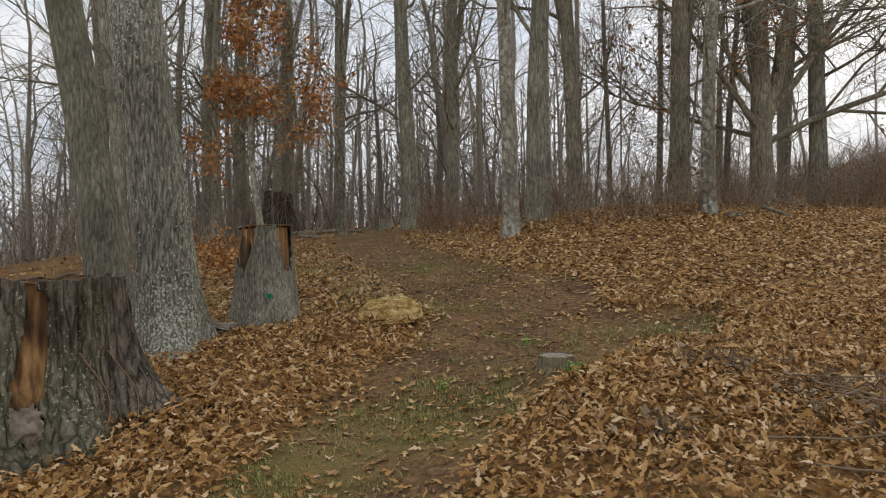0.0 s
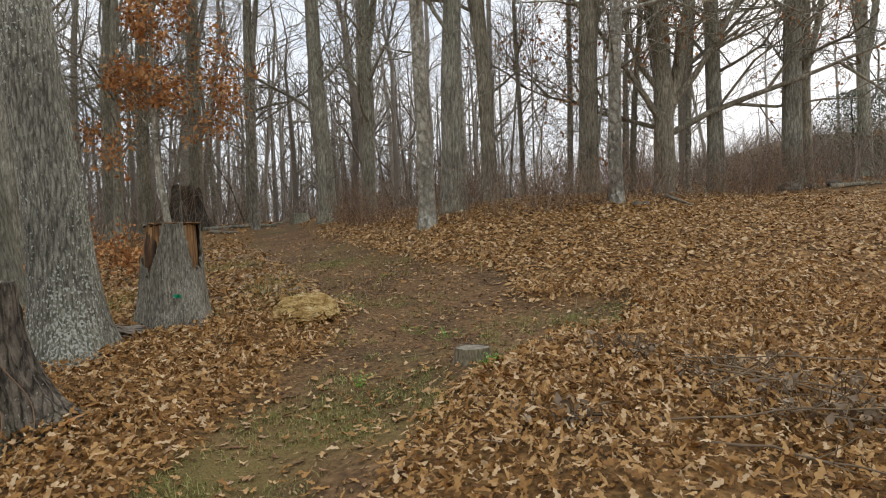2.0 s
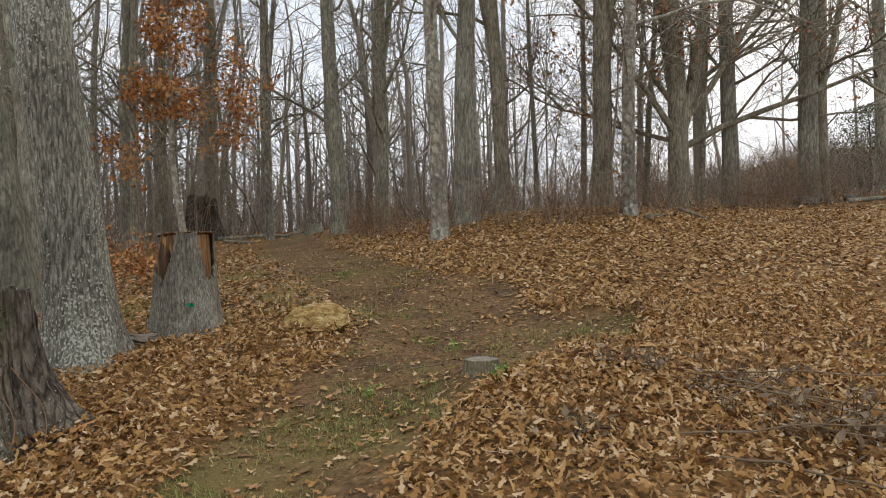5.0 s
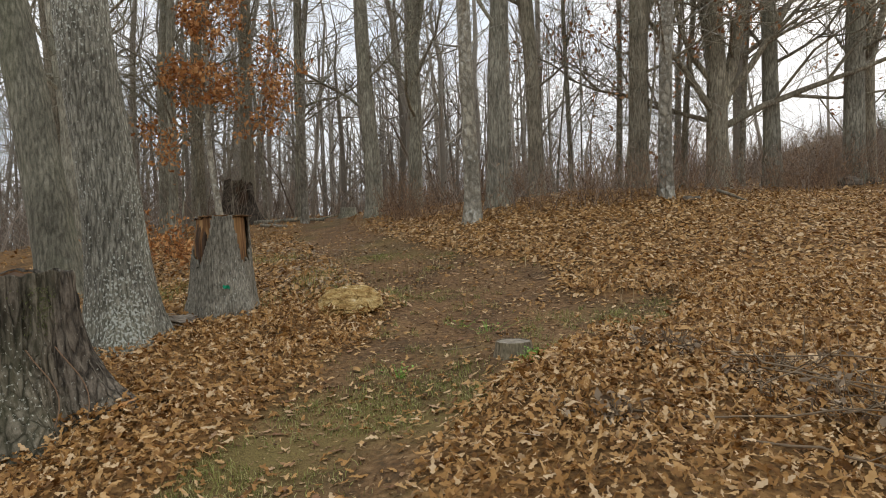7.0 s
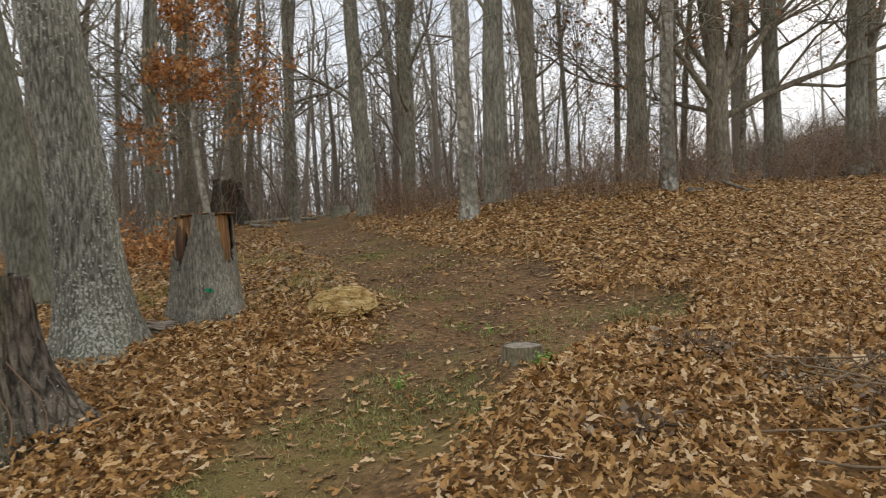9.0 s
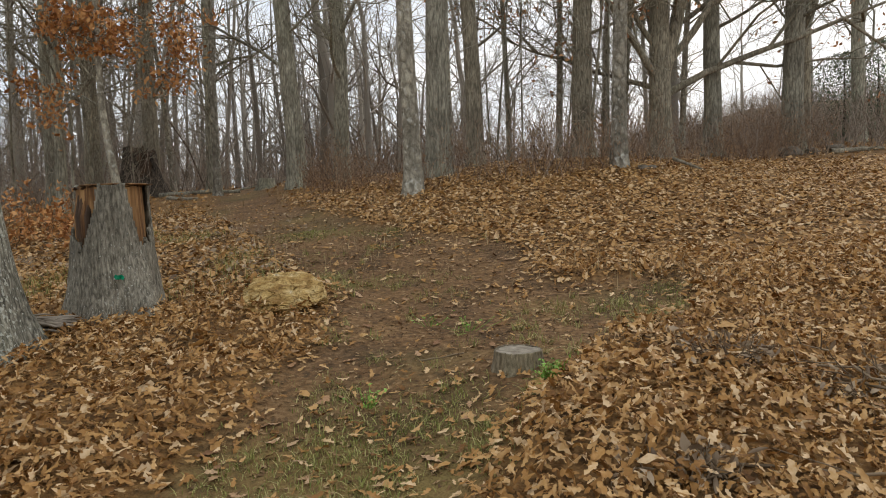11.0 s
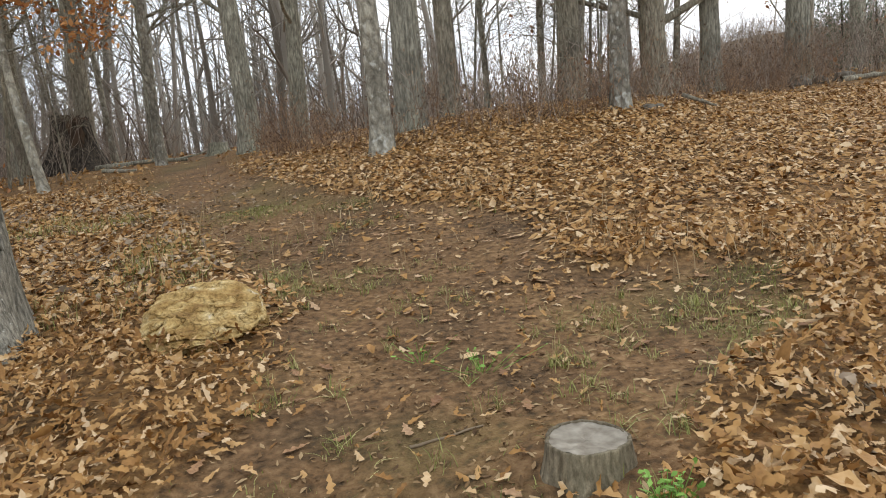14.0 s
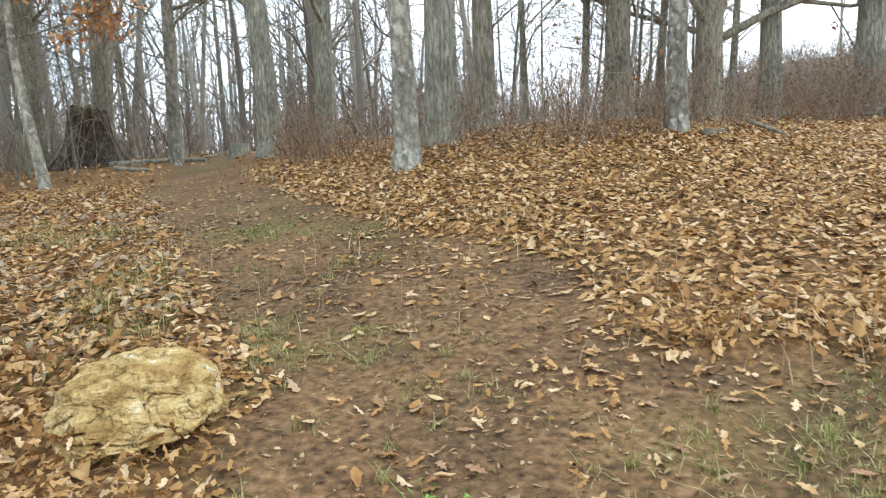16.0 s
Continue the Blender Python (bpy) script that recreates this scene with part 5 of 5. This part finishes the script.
def crumbs():
    """Broken bits of leaf over the bare soil."""
    r = np.random.default_rng(61)
    n = 42000
    x, y = r.uniform(-3.5, 4.0, n), r.uniform(1.4, 12, n)
    keep = r.random(n) < 0.25 + 0.6 * trail(x, y) * (0.4 + vnoise(x * 2, y * 2, 3.0))
    x, y = x[keep], y[keep]
    v, q = leaf_cloud(r, np.stack([x, y, ground_z(x, y) + 0.006], -1), r.uniform(0.010, 0.042, len(x)), 0.25, TINY, 0.5, slope(x, y))
    return tagged(part("leaf_crumbs", mesh_np("leaf_crumbs", v, q), CRUMB), "small broken leaf bits on bare soil", "leaf bits", kind="stuff")


crumbs()


def loose_leaves():
    """Single oak leaves that lie apart on the trail."""
    r = np.random.default_rng(71)
    shapes = []
    for k in range(8):
        v, q = leaf_cloud(r, np.zeros((1, 3)), np.array([1.0]), 0.10, LOBES, 0.28)
        v[:, 2] -= np.quantile(v[:, 2], 0.25)
        shapes.append(mesh_np("fallen_leaf", v, q))
        shapes[-1].materials.append(LOOSE)
    made = 0
    while made < 230:
        y = 2.4 + 9.0 * r.random()
        mid, half = trail_mid(y)
        x = mid + r.uniform(-1.15, 1.15) * half
        ob = tagged(new("fallen_leaf", shapes[r.integers(0, 8)]), "single brown lobed oak leaf lying on the trail", "leaf", "loose leaves on the trail")
        s = r.uniform(0.07, 0.125)
        ob.matrix_basis = pose(x, y, gz(x, y) + 0.012, r.normal(0, 7) + 5, r.normal(0, 7), r.uniform(0, 360)) @ Matrix.Scale(s, 4)
        made += 1
    pale = tagged(part("pale_leaf", shapes[2].copy(), None), "large pale curled dead leaf on brown leaves", "leaf")
    pale.data.materials.clear()
    pale.data.materials.append(LEAF_PALE)
    pale.matrix_basis = pose(0.52, 3.36, gz(0.52, 3.36) + 0.10, 24, -6, 165) @ Matrix.Diagonal((0.24, 0.24, 0.25, 1))
    for x, y, turn, s in ((-1.98, 4.22, 25, 0.19), (-2.55, 6.0, 70, 0.11), (-0.05, 2.75, 300, 0.12)):
        big = tagged(part("orange_leaf", shapes[4].copy(), None), "large orange-brown curled leaf lying on other leaves", "leaf")
        big.data.materials.clear()
        big.data.materials.append(LEAF_ORANGE)
        big.matrix_basis = pose(x, y, gz(x, y) + 0.08, 12, -14, turn) @ Matrix.Scale(s, 4)


def loose_material():
    m, n, l, b = material("loose_leaf", 0.6)
    info = n.new("ShaderNodeObjectInfo")
    r = ramp(n, [(0.0, (0.22, 0.11, 0.05)), (0.5, (0.38, 0.215, 0.105)), (1.0, (0.52, 0.35, 0.20))])
    l.new(info.outputs["Random"], r.inputs[0])
    f = noise_node(n, l, 5.0, 4)
    t = ramp(n, [(0.3, (0.75, 0.72, 0.7)), (0.7, (1.15, 1.12, 1.1))])
    l.new(f, t.inputs[0])
    l.new(mix_colour(n, l, 1.0, r.outputs[0], t.outputs[0], "MULTIPLY"), b.inputs["Base Color"])
    bump(n, l, b, f, 0.4, 0.05)
    return m


LOOSE = loose_material()
loose_leaves()


def dead_clump(x, y, seed, spread, height, label):
    """A heap of withered grey weed: thin stems and curled leaves."""
    r = np.random.default_rng(seed)
    plant = tagged(new("withered_weed"), label, "dead plant")
    z0 = gz(x, y)
    plant.location = (x, y, z0)
    ends = []
    heap = Heap()
    for k in range(9):
        way = (r.normal(0, 0.8), r.normal(0, 0.8), 0.45)
        branch(r, heap, ends, (r.normal(0, spread * 0.4), r.normal(0, spread * 0.4), 0.02), way, height * r.uniform(0.8, 1.6), 0.006, 0, 5, (4, 2), -0.05)
    tagged(part("stem_tangle", heap.mesh("stem_tangle"), TWIG, plant), kind="stuff")
    pts = np.array([e[-1] for e in ends])
    pts[:, 2] = np.clip(pts[:, 2], 0.03, height)
    n = 80
    pick = pts[r.integers(0, len(pts), n)] + r.normal(0, 0.05, (n, 3)) * (1, 1, 0.4)
    v, q = leaf_cloud(r, pick, r.uniform(0.03, 0.08, n), 0.8, PLAIN, 0.9)
    part("withered_foliage", mesh_np("withered_foliage", v, q), LEAF_GREY, plant, "grey curled withered leaves")


dead_clump(2.15, 4.15, 81, 0.3, 0.26, "grey withered weed clump with tangled stems on leaves")
dead_clump(2.22, 3.75, 85, 0.34, 0.28, "grey withered weed clump with tangled stems on leaves")
dead_clump(2.45, 3.45, 82, 0.25, 0.22, "grey withered weed clump with tangled stems on leaves")
dead_clump(1.62, 4.75, 83, 0.12, 0.16, "grey withered weed clump with tangled stems on leaves")
dead_clump(0.95, 3.72, 84, 0.15, 0.10, "low grey withered plant pressed into brown leaves")


def evergreen(x, y, height, seed):
    r = np.random.default_rng(seed)
    bush = tagged(new("evergreen_shrub"), "dark green evergreen shrub at the wood edge", "shrub")
    bush.location = (x, y, gz(x, y) - 0.05)
    heap = Heap()
    heap.tube([(0, 0, 0), (0.03, 0, height * 0.5), (0, 0.02, height * 0.95)], [0.05, 0.035, 0.01], 8)
    part("trunk", heap.mesh("trunk"), BARK_DARK, bush)
    n = 5200
    u = r.random(n)
    a = r.uniform(0, 6.28, n)
    rad = np.sqrt(np.clip(u * (1 - u), 0, 1)) * height * 1.1 * np.sqrt(r.random(n)) * (0.55 + 0.8 * vnoise(np.cos(a) * 3, np.sin(a) * 3, u * 5 + seed))
    v, q = leaf_cloud(r, np.stack([rad * np.cos(a), rad * np.sin(a), 0.1 + u * height], -1), r.uniform(0.05, 0.11, n), 0.7, TINY, 0.3)
    part("foliage", mesh_np("foliage", v, q), EVERGREEN, bush)


evergreen(15.4, 22.9, 2.9, 91)
evergreen(17.0, 23.4, 3.3, 92)
